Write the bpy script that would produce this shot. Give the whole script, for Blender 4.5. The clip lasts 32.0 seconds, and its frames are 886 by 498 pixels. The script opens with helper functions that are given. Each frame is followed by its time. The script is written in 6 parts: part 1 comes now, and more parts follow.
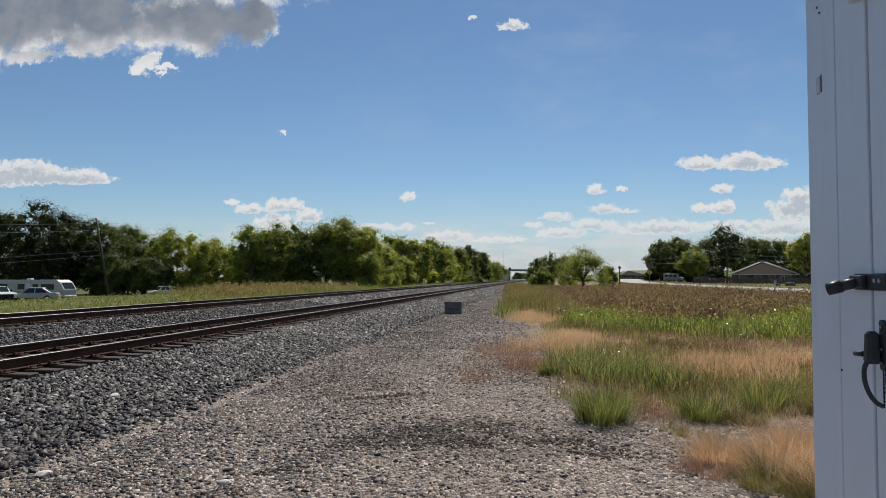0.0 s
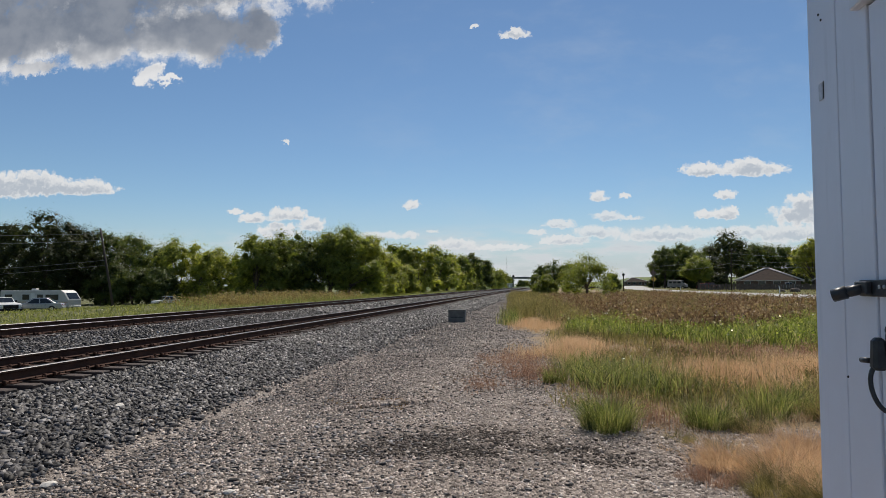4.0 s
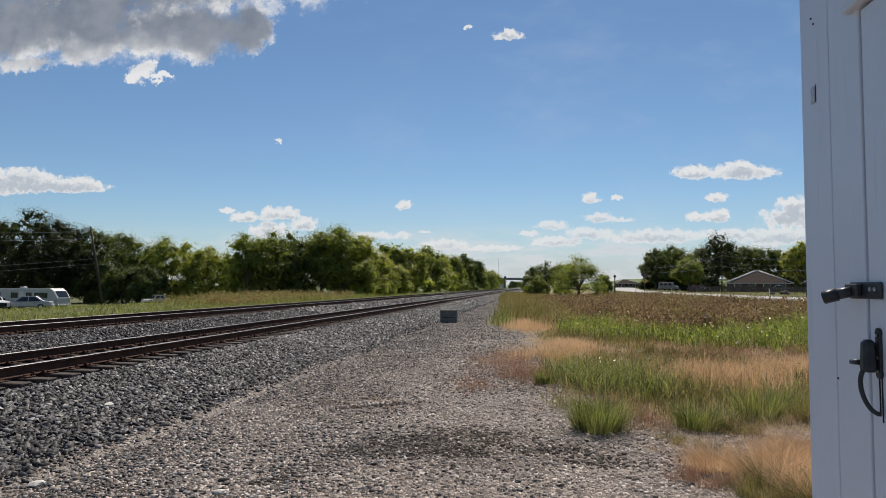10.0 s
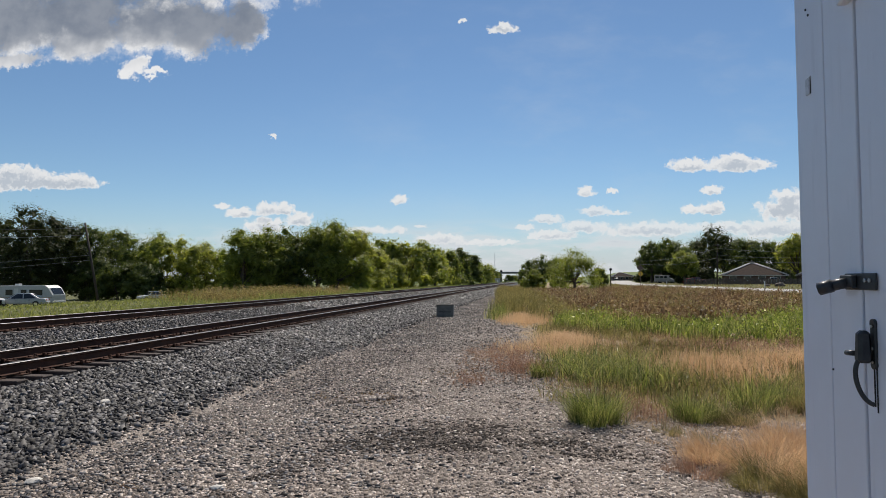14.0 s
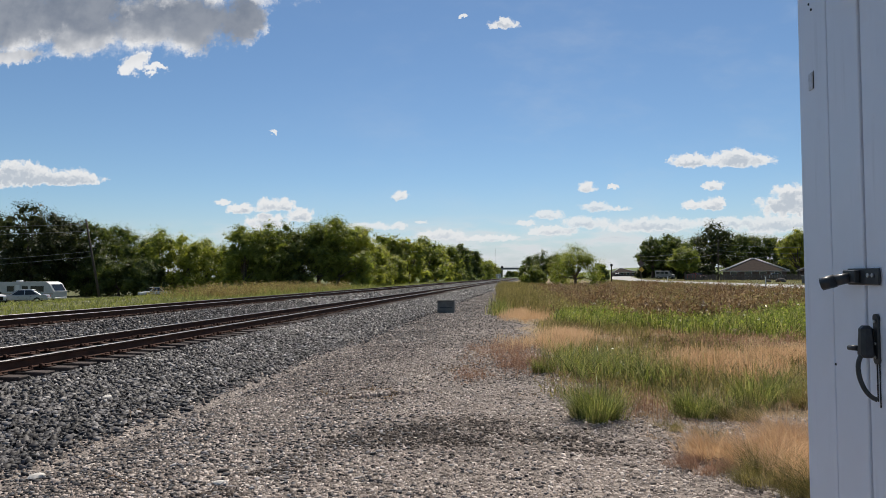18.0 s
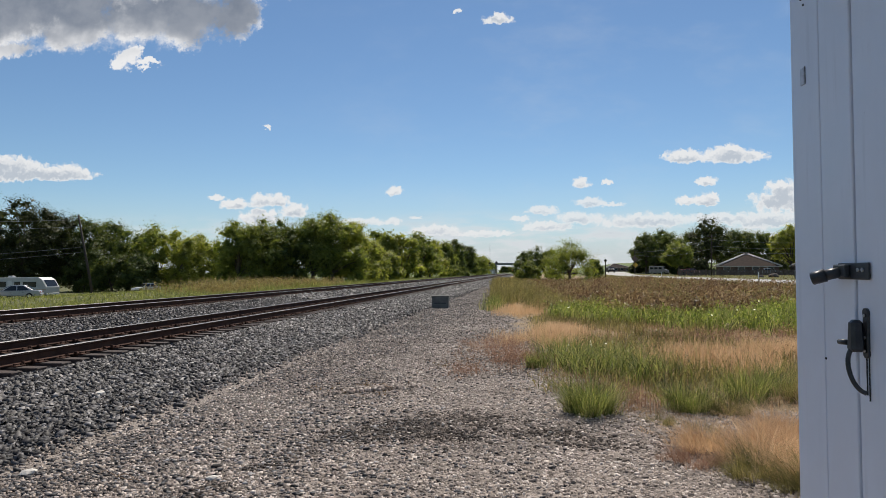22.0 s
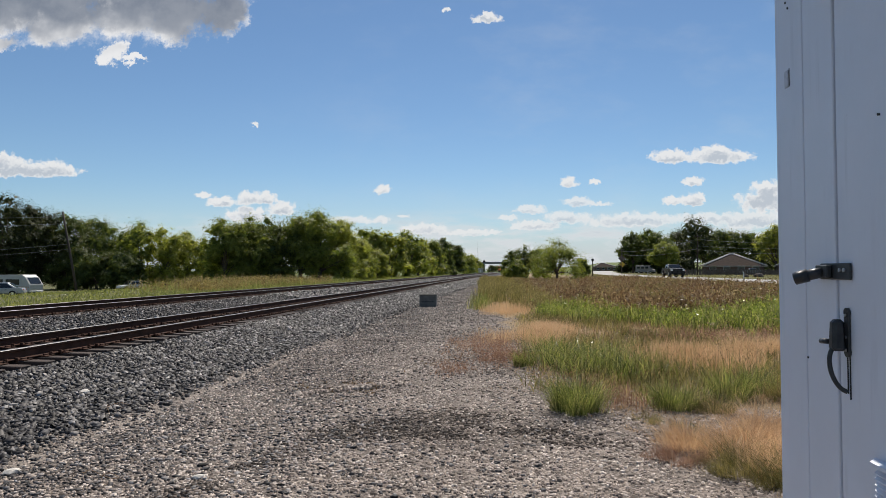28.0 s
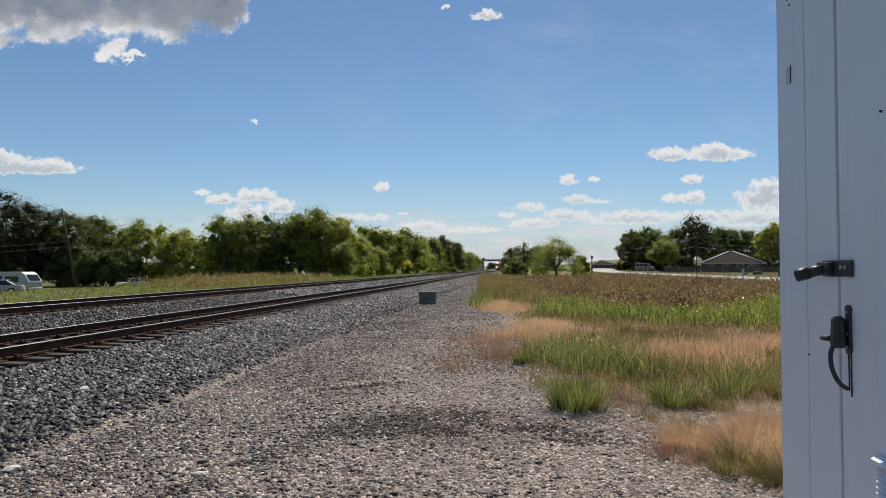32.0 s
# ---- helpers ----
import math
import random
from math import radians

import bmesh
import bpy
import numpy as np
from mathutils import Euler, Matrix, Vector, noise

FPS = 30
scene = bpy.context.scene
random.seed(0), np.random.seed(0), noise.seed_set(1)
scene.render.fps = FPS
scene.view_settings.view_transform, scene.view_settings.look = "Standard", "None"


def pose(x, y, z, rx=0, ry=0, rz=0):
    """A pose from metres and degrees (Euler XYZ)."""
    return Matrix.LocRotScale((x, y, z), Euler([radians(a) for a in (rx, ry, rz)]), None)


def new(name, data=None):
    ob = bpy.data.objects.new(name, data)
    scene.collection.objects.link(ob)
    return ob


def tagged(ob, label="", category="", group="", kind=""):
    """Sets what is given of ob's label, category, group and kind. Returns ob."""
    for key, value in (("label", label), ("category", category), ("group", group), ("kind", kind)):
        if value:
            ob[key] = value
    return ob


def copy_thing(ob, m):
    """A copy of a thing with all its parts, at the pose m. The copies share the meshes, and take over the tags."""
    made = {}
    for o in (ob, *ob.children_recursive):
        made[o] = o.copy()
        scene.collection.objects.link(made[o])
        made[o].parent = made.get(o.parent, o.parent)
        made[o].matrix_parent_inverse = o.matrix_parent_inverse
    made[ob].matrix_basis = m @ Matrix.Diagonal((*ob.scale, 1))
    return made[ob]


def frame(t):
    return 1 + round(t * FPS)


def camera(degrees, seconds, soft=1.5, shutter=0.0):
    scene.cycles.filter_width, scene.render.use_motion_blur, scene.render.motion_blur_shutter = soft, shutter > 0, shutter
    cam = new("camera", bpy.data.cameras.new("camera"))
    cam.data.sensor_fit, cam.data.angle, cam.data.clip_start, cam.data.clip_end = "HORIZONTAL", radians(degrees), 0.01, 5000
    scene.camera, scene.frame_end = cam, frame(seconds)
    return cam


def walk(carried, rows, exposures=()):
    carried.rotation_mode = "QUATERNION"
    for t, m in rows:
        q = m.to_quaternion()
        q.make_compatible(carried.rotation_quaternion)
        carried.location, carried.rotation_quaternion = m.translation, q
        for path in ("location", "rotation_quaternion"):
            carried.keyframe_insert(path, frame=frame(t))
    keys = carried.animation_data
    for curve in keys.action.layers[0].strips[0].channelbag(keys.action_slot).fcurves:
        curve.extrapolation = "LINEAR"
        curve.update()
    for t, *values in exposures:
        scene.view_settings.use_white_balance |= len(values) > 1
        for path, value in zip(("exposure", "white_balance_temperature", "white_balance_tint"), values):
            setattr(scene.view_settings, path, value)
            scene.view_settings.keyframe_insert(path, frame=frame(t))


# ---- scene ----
cam = camera(68, 32.0, 0.6)
walk(cam, [
    (0, pose(0.007, -0.002, 1.753, 92.502, -0.303, 8.160)),
    (0.5, pose(0.007, -0.000, 1.753, 92.323, -0.249, 8.166)),
    (1, pose(0.008, 0.002, 1.753, 92.174, -0.159, 8.192)),
    (1.5, pose(0.008, 0.002, 1.753, 92.139, -0.075, 8.241)),
    (2, pose(0.008, 0.001, 1.755, 92.234, -0.003, 8.302)),
    (2.5, pose(0.007, -0.001, 1.756, 92.452, 0.053, 8.375)),
    (3, pose(0.006, -0.004, 1.756, 92.737, 0.064, 8.439)),
    (3.5, pose(0.005, -0.007, 1.756, 92.976, 0.054, 8.492)),
    (5.5, pose(0.003, -0.009, 1.754, 93.602, -0.025, 8.275)),
    (6, pose(0.002, -0.008, 1.754, 93.558, -0.044, 8.198)),
    (6.5, pose(0.002, -0.008, 1.753, 93.523, -0.040, 8.093)),
    (7, pose(0.001, -0.008, 1.753, 93.484, -0.020, 8.044)),
    (7.5, pose(0.001, -0.009, 1.753, 93.469, -0.021, 8.008)),
    (8, pose(0.000, -0.011, 1.753, 93.454, -0.086, 7.983)),
    (8.5, pose(-0.000, -0.012, 1.753, 93.431, -0.140, 7.955)),
    (9, pose(-0.001, -0.011, 1.752, 93.386, -0.213, 7.910)),
    (9.5, pose(-0.002, -0.010, 1.752, 93.320, -0.279, 7.838)),
    (10, pose(-0.002, -0.008, 1.752, 93.255, -0.322, 7.763)),
    (10.5, pose(-0.002, -0.007, 1.752, 93.192, -0.345, 7.704)),
    (11, pose(-0.003, -0.007, 1.752, 93.138, -0.359, 7.647)),
    (11.5, pose(-0.003, -0.006, 1.752, 93.071, -0.341, 7.601)),
    (12, pose(-0.002, -0.005, 1.751, 92.971, -0.261, 7.559)),
    (12.5, pose(-0.001, -0.003, 1.751, 92.875, -0.136, 7.528)),
    (13, pose(-0.001, -0.002, 1.750, 92.815, -0.011, 7.497)),
    (13.5, pose(-0.000, -0.002, 1.751, 92.790, 0.060, 7.463)),
    (14, pose(-0.001, -0.002, 1.751, 92.757, 0.071, 7.431)),
    (14.5, pose(-0.001, -0.003, 1.752, 92.736, 0.050, 7.395)),
    (16.5, pose(-0.007, 0.000, 1.749, 92.500, 0.054, 7.463)),
    (17, pose(-0.007, -0.001, 1.749, 92.456, 0.078, 7.482)),
    (17.5, pose(-0.008, -0.002, 1.749, 92.427, 0.103, 7.501)),
    (18, pose(-0.009, -0.003, 1.749, 92.403, 0.131, 7.497)),
    (18.5, pose(-0.008, -0.002, 1.748, 92.370, 0.164, 7.489)),
    (19, pose(-0.007, -0.001, 1.748, 92.342, 0.222, 7.440)),
    (19.5, pose(-0.005, 0.001, 1.748, 92.305, 0.256, 7.342)),
    (20, pose(-0.004, 0.001, 1.747, 92.245, 0.287, 7.235)),
    (20.5, pose(-0.002, 0.001, 1.747, 92.182, 0.274, 7.167)),
    (21, pose(-0.002, 0.000, 1.746, 92.120, 0.231, 7.122)),
    (21.5, pose(-0.002, -0.001, 1.746, 92.063, 0.191, 7.070)),
    (22, pose(-0.001, -0.001, 1.746, 92.007, 0.154, 7.011)),
    (22.5, pose(-0.000, -0.002, 1.746, 91.967, 0.126, 6.910)),
    (23, pose(0.001, -0.001, 1.745, 91.916, 0.111, 6.780)),
    (23.5, pose(0.002, -0.000, 1.745, 91.851, 0.086, 6.674)),
    (24, pose(0.001, 0.001, 1.745, 91.806, 0.041, 6.570)),
    (24.5, pose(0.001, 0.002, 1.745, 91.767, 0.017, 6.461)),
    (25, pose(0.001, 0.002, 1.745, 91.753, -0.002, 6.366)),
    (25.5, pose(0.002, 0.002, 1.745, 91.744, -0.016, 6.299)),
    (27.5, pose(0.002, -0.010, 1.747, 91.885, -0.022, 5.975)),
    (28, pose(0.001, -0.010, 1.747, 91.893, -0.028, 5.956)),
    (28.5, pose(-0.000, -0.009, 1.747, 91.891, -0.036, 5.943)),
    (29, pose(-0.001, -0.009, 1.747, 91.863, -0.051, 5.940)),
    (29.5, pose(-0.003, -0.008, 1.747, 91.820, -0.049, 5.937)),
    (30, pose(-0.005, -0.008, 1.747, 91.787, -0.064, 5.912)),
    (30.5, pose(-0.006, -0.008, 1.746, 91.745, -0.092, 5.896)),
    (31, pose(-0.007, -0.008, 1.746, 91.712, -0.096, 5.881)),
    (31.5, pose(-0.007, -0.008, 1.745, 91.694, -0.093, 5.880)),
    (32, pose(-0.007, -0.008, 1.745, 91.665, -0.059, 5.891)),
], exposures=[(0, -0.11), (6, -0.08), (13, -0.02), (20, 0.04), (25, 0.04), (29, 0.02), (32, -0.03)])

# ---- light: one sun, a clear sky and the clouds in it ----
SUN_AZ, SUN_EL = radians(1.5), radians(51)
sun_way = Vector((math.sin(SUN_AZ) * math.cos(SUN_EL), math.cos(SUN_AZ) * math.cos(SUN_EL), math.sin(SUN_EL)))
sun = new("sun", bpy.data.lights.new("sun", "SUN"))
sun.data.energy, sun.data.angle, sun.data.color = 5.0, radians(0.53), (1.0, 0.92, 0.81)
sun.matrix_world = Matrix.Translation((0, 0, 60)) @ sun_way.to_track_quat("Z", "Y").to_matrix().to_4x4()

# cloud lobes by their direction: sideways and upwards slope, half width, half height
CLOUDS_HIGH = [(-0.741, 0.537, 0.453, 0.103), (-0.875, 0.422, 0.091, 0.034), (-0.738, 0.406, 0.073, 0.039), (-0.645, 0.355, 0.02, 0.016),
    (-0.541, 0.399, 0.05, 0.033), (-0.464, 0.42, 0.044, 0.043), (-0.868, 0.376, 0.063, 0.014), (-0.596, 0.422, 0.14, 0.047),
    (-0.802, 0.452, 0.155, 0.052), (-0.961, 0.441, 0.132, 0.077), (-0.662, 0.346, 0.016, 0.012), (-0.61, 0.341, 0.02, 0.006)]
CLOUDS_SMALL = [(-0.036, 0.388, 0.024, 0.010), (-0.041, 0.397, 0.006, 0.005), (-0.099, 0.405, 0.007, 0.004), (-0.404, 0.232, 0.005, 0.006)]
CLOUDS_SIDE = [(-0.825, 0.168, 0.108, 0.017), (-0.752, 0.164, 0.051, 0.014), (-0.867, 0.182, 0.06, 0.017), (-0.931, 0.171, 0.096, 0.026),
    (-0.49, 0.12, 0.015, 0.006), (-0.455, 0.109, 0.027, 0.009), (-0.417, 0.113, 0.022, 0.013), (-0.386, 0.114, 0.02, 0.011),
    (-0.36, 0.097, 0.025, 0.012), (-0.417, 0.087, 0.036, 0.014), (-0.199, 0.126, 0.013, 0.008), (0.086, 0.133, 0.013, 0.009),
    (0.125, 0.133, 0.009, 0.004), (0.239, 0.169, 0.035, 0.012), (0.306, 0.169, 0.047, 0.013), (0.299, 0.178, 0.019, 0.009),
    (0.27, 0.132, 0.017, 0.008), (0.238, 0.103, 0.015, 0.008), (0.267, 0.105, 0.02, 0.011), (0.367, 0.103, 0.041, 0.022), (0.377, 0.119, 0.028, 0.014)]
CLOUDS_LOW = [(-0.25, 0.078, 0.037, 0.007), (-0.203, 0.079, 0.013, 0.007), (-0.165, 0.084, 0.011, 0.003), (0.029, 0.092, 0.024, 0.008),
    (-0.005, 0.08, 0.015, 0.005), (0.083, 0.081, 0.033, 0.011), (0.1, 0.103, 0.024, 0.008), (0.133, 0.1, 0.016, 0.003), (0.177, 0.075, 0.071, 0.012),
    (-0.134, 0.064, 0.037, 0.009), (0.289, 0.077, 0.056, 0.01), (0.363, 0.073, 0.058, 0.015), (-0.065, 0.058, 0.052, 0.006), (0.037, 0.068, 0.043, 0.008)]


class Nodes:
    """Short hand for node trees."""

    def __init__(self, tree):
        self.tree = tree
        tree.nodes.clear()

    def put(self, kind, **inputs):
        n = self.tree.nodes.new(kind)
        for key, value in inputs.items():
            slot = n.inputs[int(key[1:])] if key[0] == "i" and key[1:].isdigit() else n.inputs[key.replace("_", " ")]
            if isinstance(value, bpy.types.NodeSocket):
                self.tree.links.new(value, slot)
            else:
                slot.default_value = value
        return n

    def math(self, op, a, b=0.0, clamp=False):
        n = self.put("ShaderNodeMath", i0=a, i1=b)
        n.operation, n.use_clamp = op, clamp
        return n.outputs[0]

    def vmath(self, op, a, b=(0, 0, 0), c=(0, 0, 0)):
        n = self.put("ShaderNodeVectorMath", i0=a, i1=b)
        n.operation = op
        if op == "MULTIPLY_ADD":
            n.inputs[2].default_value = c
        return n.outputs[1 if op in ("DOT_PRODUCT", "LENGTH") else 0]

    def ramp(self, value, low, high, a=0.0, b=1.0, smooth=True):
        n = self.put("ShaderNodeMapRange", i0=value, i1=low, i2=high, i3=a, i4=b)
        n.interpolation_type = "SMOOTHSTEP" if smooth else "LINEAR"
        return n.outputs[0]

    def noise(self, vector, scale, detail=4.0, rough=0.55):
        return self.put("ShaderNodeTexNoise", Vector=vector, Scale=scale, Detail=detail, Roughness=rough).outputs[0]

    def mix(self, fac, a, b, blend="MIX"):
        n = self.put("ShaderNodeMix", i0=fac)
        n.data_type, n.blend_type = "RGBA", blend
        for slot, value in ((n.inputs[6], a), (n.inputs[7], b)):
            if isinstance(value, bpy.types.NodeSocket):
                self.tree.links.new(value, slot)
            else:
                slot.default_value = (*value, 1) if len(value) == 3 else value
        return n.outputs[2]


def make_world():
    world = bpy.data.worlds.new("sky")
    scene.world = world
    world.use_nodes = True
    k = Nodes(world.node_tree)
    dome = k.put("ShaderNodeTexSky")
    dome.sky_type, dome.sun_disc, dome.sun_elevation, dome.sun_rotation = "NISHITA", False, SUN_EL, SUN_AZ
    dome.altitude, dome.air_density, dome.dust_density, dome.ozone_density = 200.0, 1.0, 0.1, 2.4
    sky = dome.outputs[0]
    way = k.put("ShaderNodeTexCoord").outputs["Generated"]
    part = k.put("ShaderNodeSeparateXYZ", Vector=way)
    ahead = k.math("MAXIMUM", part.outputs[1], 0.02)
    u, v = k.math("DIVIDE", part.outputs[0], ahead), k.math("DIVIDE", part.outputs[2], ahead)
    uv = k.put("ShaderNodeCombineXYZ", X=u, Y=v).outputs[0]
    front = k.ramp(part.outputs[1], 0.1, 0.3)
    # ragged outlines: the lobes are looked up at a wobbling place
    wob = k.put("ShaderNodeTexNoise", Vector=uv, Scale=17.0, Detail=6.0, Roughness=0.6).outputs["Color"]
    uvw = k.vmath("ADD", uv, k.vmath("MULTIPLY_ADD", wob, (0.085, 0.05, 0), (-0.0425, -0.025, 0)))
    fine = k.put("ShaderNodeTexNoise", Vector=uv, Scale=120.0, Detail=6.0, Roughness=0.62).outputs["Color"]
    finest = k.put("ShaderNodeTexNoise", Vector=uv, Scale=330.0, Detail=5.0, Roughness=0.6).outputs["Color"]
    small = k.vmath("MULTIPLY_ADD", finest, (0.003, 0.002, 0), (-0.0015, -0.001, 0))
    uvf = k.vmath("ADD", k.vmath("ADD", uv, k.vmath("MULTIPLY_ADD", fine, (0.022, 0.015, 0), (-0.011, -0.0075, 0))), small)
    uvw = k.vmath("ADD", uvw, k.vmath("MULTIPLY_ADD", fine, (0.034, 0.024, 0), (-0.017, -0.012, 0)))

    def lobes(lobe_rows, at, flat=1.7):
        """1 in the middle of a lobe, 0 on its rim; undersides are flatter than tops."""
        least = None
        for a, b, ra, rb in lobe_rows:
            b, ra, rb = b - rb * 0.22 * (flat - 1), ra * 1.1, rb * (1.0 + 0.3 * (flat - 1))
            d = k.vmath("MULTIPLY_ADD", at, (1 / ra, 1 / rb, 0), (-a / ra, -b / rb, 0))
            if flat > 1:
                d = k.vmath("MAXIMUM", d, k.vmath("MULTIPLY", d, (-1, -flat, 0)))
            d = k.vmath("DOT_PRODUCT", d, d)
            least = d if least is None else k.math("SMOOTH_MIN", least, d)
        return k.math("SUBTRACT", 1.0, least)

    def lifted(at, by):
        return k.vmath("ADD", at, (0, by, 0))

    def puffs(at, scale, detail=2.0):
        """Round heads of cumulus: high in the middle of each cell, low in the creases."""
        cells = k.put("ShaderNodeTexVoronoi", Vector=at, Scale=scale, Detail=detail, Roughness=0.5)
        cells.voronoi_dimensions, cells.normalize = "2D", True
        return k.math("SUBTRACT", 0.36, cells.outputs["Distance"])

    high, side, low = lobes(CLOUDS_HIGH, uvw, 1.0), lobes(CLOUDS_SIDE + CLOUDS_SMALL, uvf), lobes(CLOUDS_LOW, uvf)
    core = lobes(CLOUDS_HIGH, k.vmath("ADD", uv, k.vmath("MULTIPLY_ADD", wob, (0.06, 0.04, 0), (-0.03, -0.02, 0))), 1.0)
    # how much cloud stands above each place, towards the sun: it shades the undersides
    side_up, low_up = lobes(CLOUDS_SIDE + CLOUDS_SMALL, lifted(uvf, 0.009)), lobes(CLOUDS_LOW, lifted(uvf, 0.008))
    grain = k.noise(uv, 42.0, 8.0, 0.6)
    billow = k.noise(k.put("ShaderNodeMapping", Vector=uv, Scale=(60, 95, 1)).outputs[0], 1.0, 7.0, 0.6)
    heads, heads_up, heaps = puffs(uvf, 62.0), puffs(lifted(uvf, 0.004), 62.0), puffs(uvw, 21.0, 4.0)
    col = k.mix(1.0, sky, (0.85, 0.975, 1.06), "MULTIPLY")
    # a pale veil and flat cloud banks low over the horizon
    col = k.mix(k.math("MULTIPLY", k.ramp(v, 0.16, 0.0), 0.4), col, (6.2, 6.8, 7.6))
    col = k.mix(k.math("MULTIPLY", k.ramp(v, 0.075, 0.01), 0.75), col, (6.7, 7.2, 7.8))
    bank = k.noise(k.put("ShaderNodeMapping", Vector=uv, Scale=(10, 42, 1)).outputs[0], 1.0, 7.0)
    cover = k.math("MULTIPLY", k.ramp(bank, 0.4, 0.6), k.math("MULTIPLY", k.ramp(v, 0.1, 0.05), k.ramp(v, -0.02, 0.0)))
    col = k.mix(k.math("MULTIPLY", k.math("MULTIPLY", cover, front), 0.9), col, k.mix(k.ramp(bank, 0.5, 0.75), (8.6, 8.9, 9.2), (6.6, 7.2, 7.9)))
    soft = k.noise(uv, 16.0, 5.0, 0.5)
    # thin bright veils high up
    veil = k.noise(k.put("ShaderNodeMapping", Vector=uv, Rotation=(0, 0, 0.5), Scale=(5, 11, 1)).outputs[0], 1.0, 6.0, 0.6)
    col = k.mix(k.math("MULTIPLY", k.math("MULTIPLY", k.ramp(veil, 0.45, 0.8), k.ramp(u, -0.55, 0.05, 0.0, 0.17)), front), col, (7.5, 8.0, 8.6))
    broad = k.noise(uv, 9.0, 4.0, 0.5)
    for dens, above, lo, hi, dark, opac in ((low, low_up, -0.25, 0.5, (6.5, 7.1, 7.9), 0.78), (side, side_up, -0.15, 0.45, (6.2, 6.75, 7.5), 0.95)):
        d = k.math("ADD", k.math("ADD", dens, k.math("SUBTRACT", k.math("MULTIPLY", heads, 1.9), 0.18)), k.math("MULTIPLY", k.math("SUBTRACT", grain, 0.5), 0.55))
        alpha = k.math("MULTIPLY", k.math("MULTIPLY", k.ramp(d, lo, hi), opac), front)
        ab = k.math("ADD", above, k.math("ADD", k.math("MULTIPLY", heads_up, 1.8), k.math("MULTIPLY", k.math("SUBTRACT", soft, 0.5), 0.7)))
        ab = k.math("SUBTRACT", ab, k.math("MULTIPLY", heads, 1.8))
        shade = k.math("MULTIPLY", k.ramp(ab, -0.1, 0.85), k.ramp(d, hi * 0.5, hi + 0.4))
        col = k.mix(alpha, col, k.mix(shade, (9.9, 9.95, 10.0), dark))
    # the great cloud overhead: thick parts let less light through than the ragged fringe
    d = k.math("ADD", k.math("ADD", high, k.math("SUBTRACT", k.math("MULTIPLY", heaps, 2.0), 0.1)), k.math("ADD", k.math("MULTIPLY", k.math("SUBTRACT", grain, 0.5), 0.9), k.math("MULTIPLY", heads, 0.35)))
    alpha = k.math("MULTIPLY", k.math("MULTIPLY", k.ramp(d, -0.4, 0.65), 0.98), front)
    puff = k.math("ADD", k.math("MULTIPLY", k.math("SUBTRACT", broad, 0.5), 1.5), k.math("MULTIPLY", k.math("SUBTRACT", soft, 0.5), 1.2))
    thick = k.math("ADD", core, k.math("ADD", puff, k.math("ADD", k.math("MULTIPLY", k.math("SUBTRACT", billow, 0.5), 0.5), k.math("MULTIPLY", heaps, -0.9))))
    deep = k.math("ADD", v, k.math("MULTIPLY", puff, 0.1))
    shade = k.math("MULTIPLY", k.ramp(thick, -0.25, 0.6), k.ramp(deep, 0.33, 0.43))
    shade = k.math("MULTIPLY", shade, k.ramp(k.math("ADD", soft, k.math("MULTIPLY", grain, 0.5)), 0.5, 0.95, 1.0, 0.86))
    col = k.mix(alpha, col, k.mix(shade, (10.3, 10.3, 10.4), (2.3, 2.7, 3.45)))
    # unseen fair-weather clouds added behind the camera, to fill shaded faces with light
    drift = k.noise(k.put("ShaderNodeMapping", Vector=way, Scale=(3.2, 3.2, 5.0)).outputs[0], 1.0, 6.0, 0.55)
    rest = k.math("MULTIPLY", k.ramp(drift, 0.55, 0.65), k.math("MULTIPLY", k.ramp(part.outputs[1], 0.2, -0.05), k.ramp(part.outputs[2], 0.02, 0.1)))
    col = k.mix(k.math("MULTIPLY", rest, 0.95), col, k.mix(k.ramp(drift, 0.62, 0.78), (9.8, 9.85, 9.9), (6.2, 6.7, 7.4)))
    bg = k.put("ShaderNodeBackground", Color=col, Strength=0.08)
    k.put("ShaderNodeOutputWorld", Surface=bg.outputs[0])


make_world()


# ---- materials ----
def material(name):
    m = bpy.data.materials.new(name)
    m.use_nodes = True
    return m, Nodes(m.node_tree)


def bsdf(k, color, rough, metal=0.0, normal=None, extra=None):
    n = k.put("ShaderNodeBsdfPrincipled", Roughness=rough, Metallic=metal)
    for slot, value in (("Base Color", color), ("Normal", normal), *(extra or {}).items()):
        if value is None:
            continue
        if isinstance(value, bpy.types.NodeSocket):
            k.tree.links.new(value, n.inputs[slot])
        else:
            n.inputs[slot].default_value = (*value, 1) if slot == "Base Color" and len(value) == 3 else value
    return n.outputs[0]


def bump(k, height, strength, distance):
    return k.put("ShaderNodeBump", Height=height, Strength=strength, Distance=distance).outputs[0]


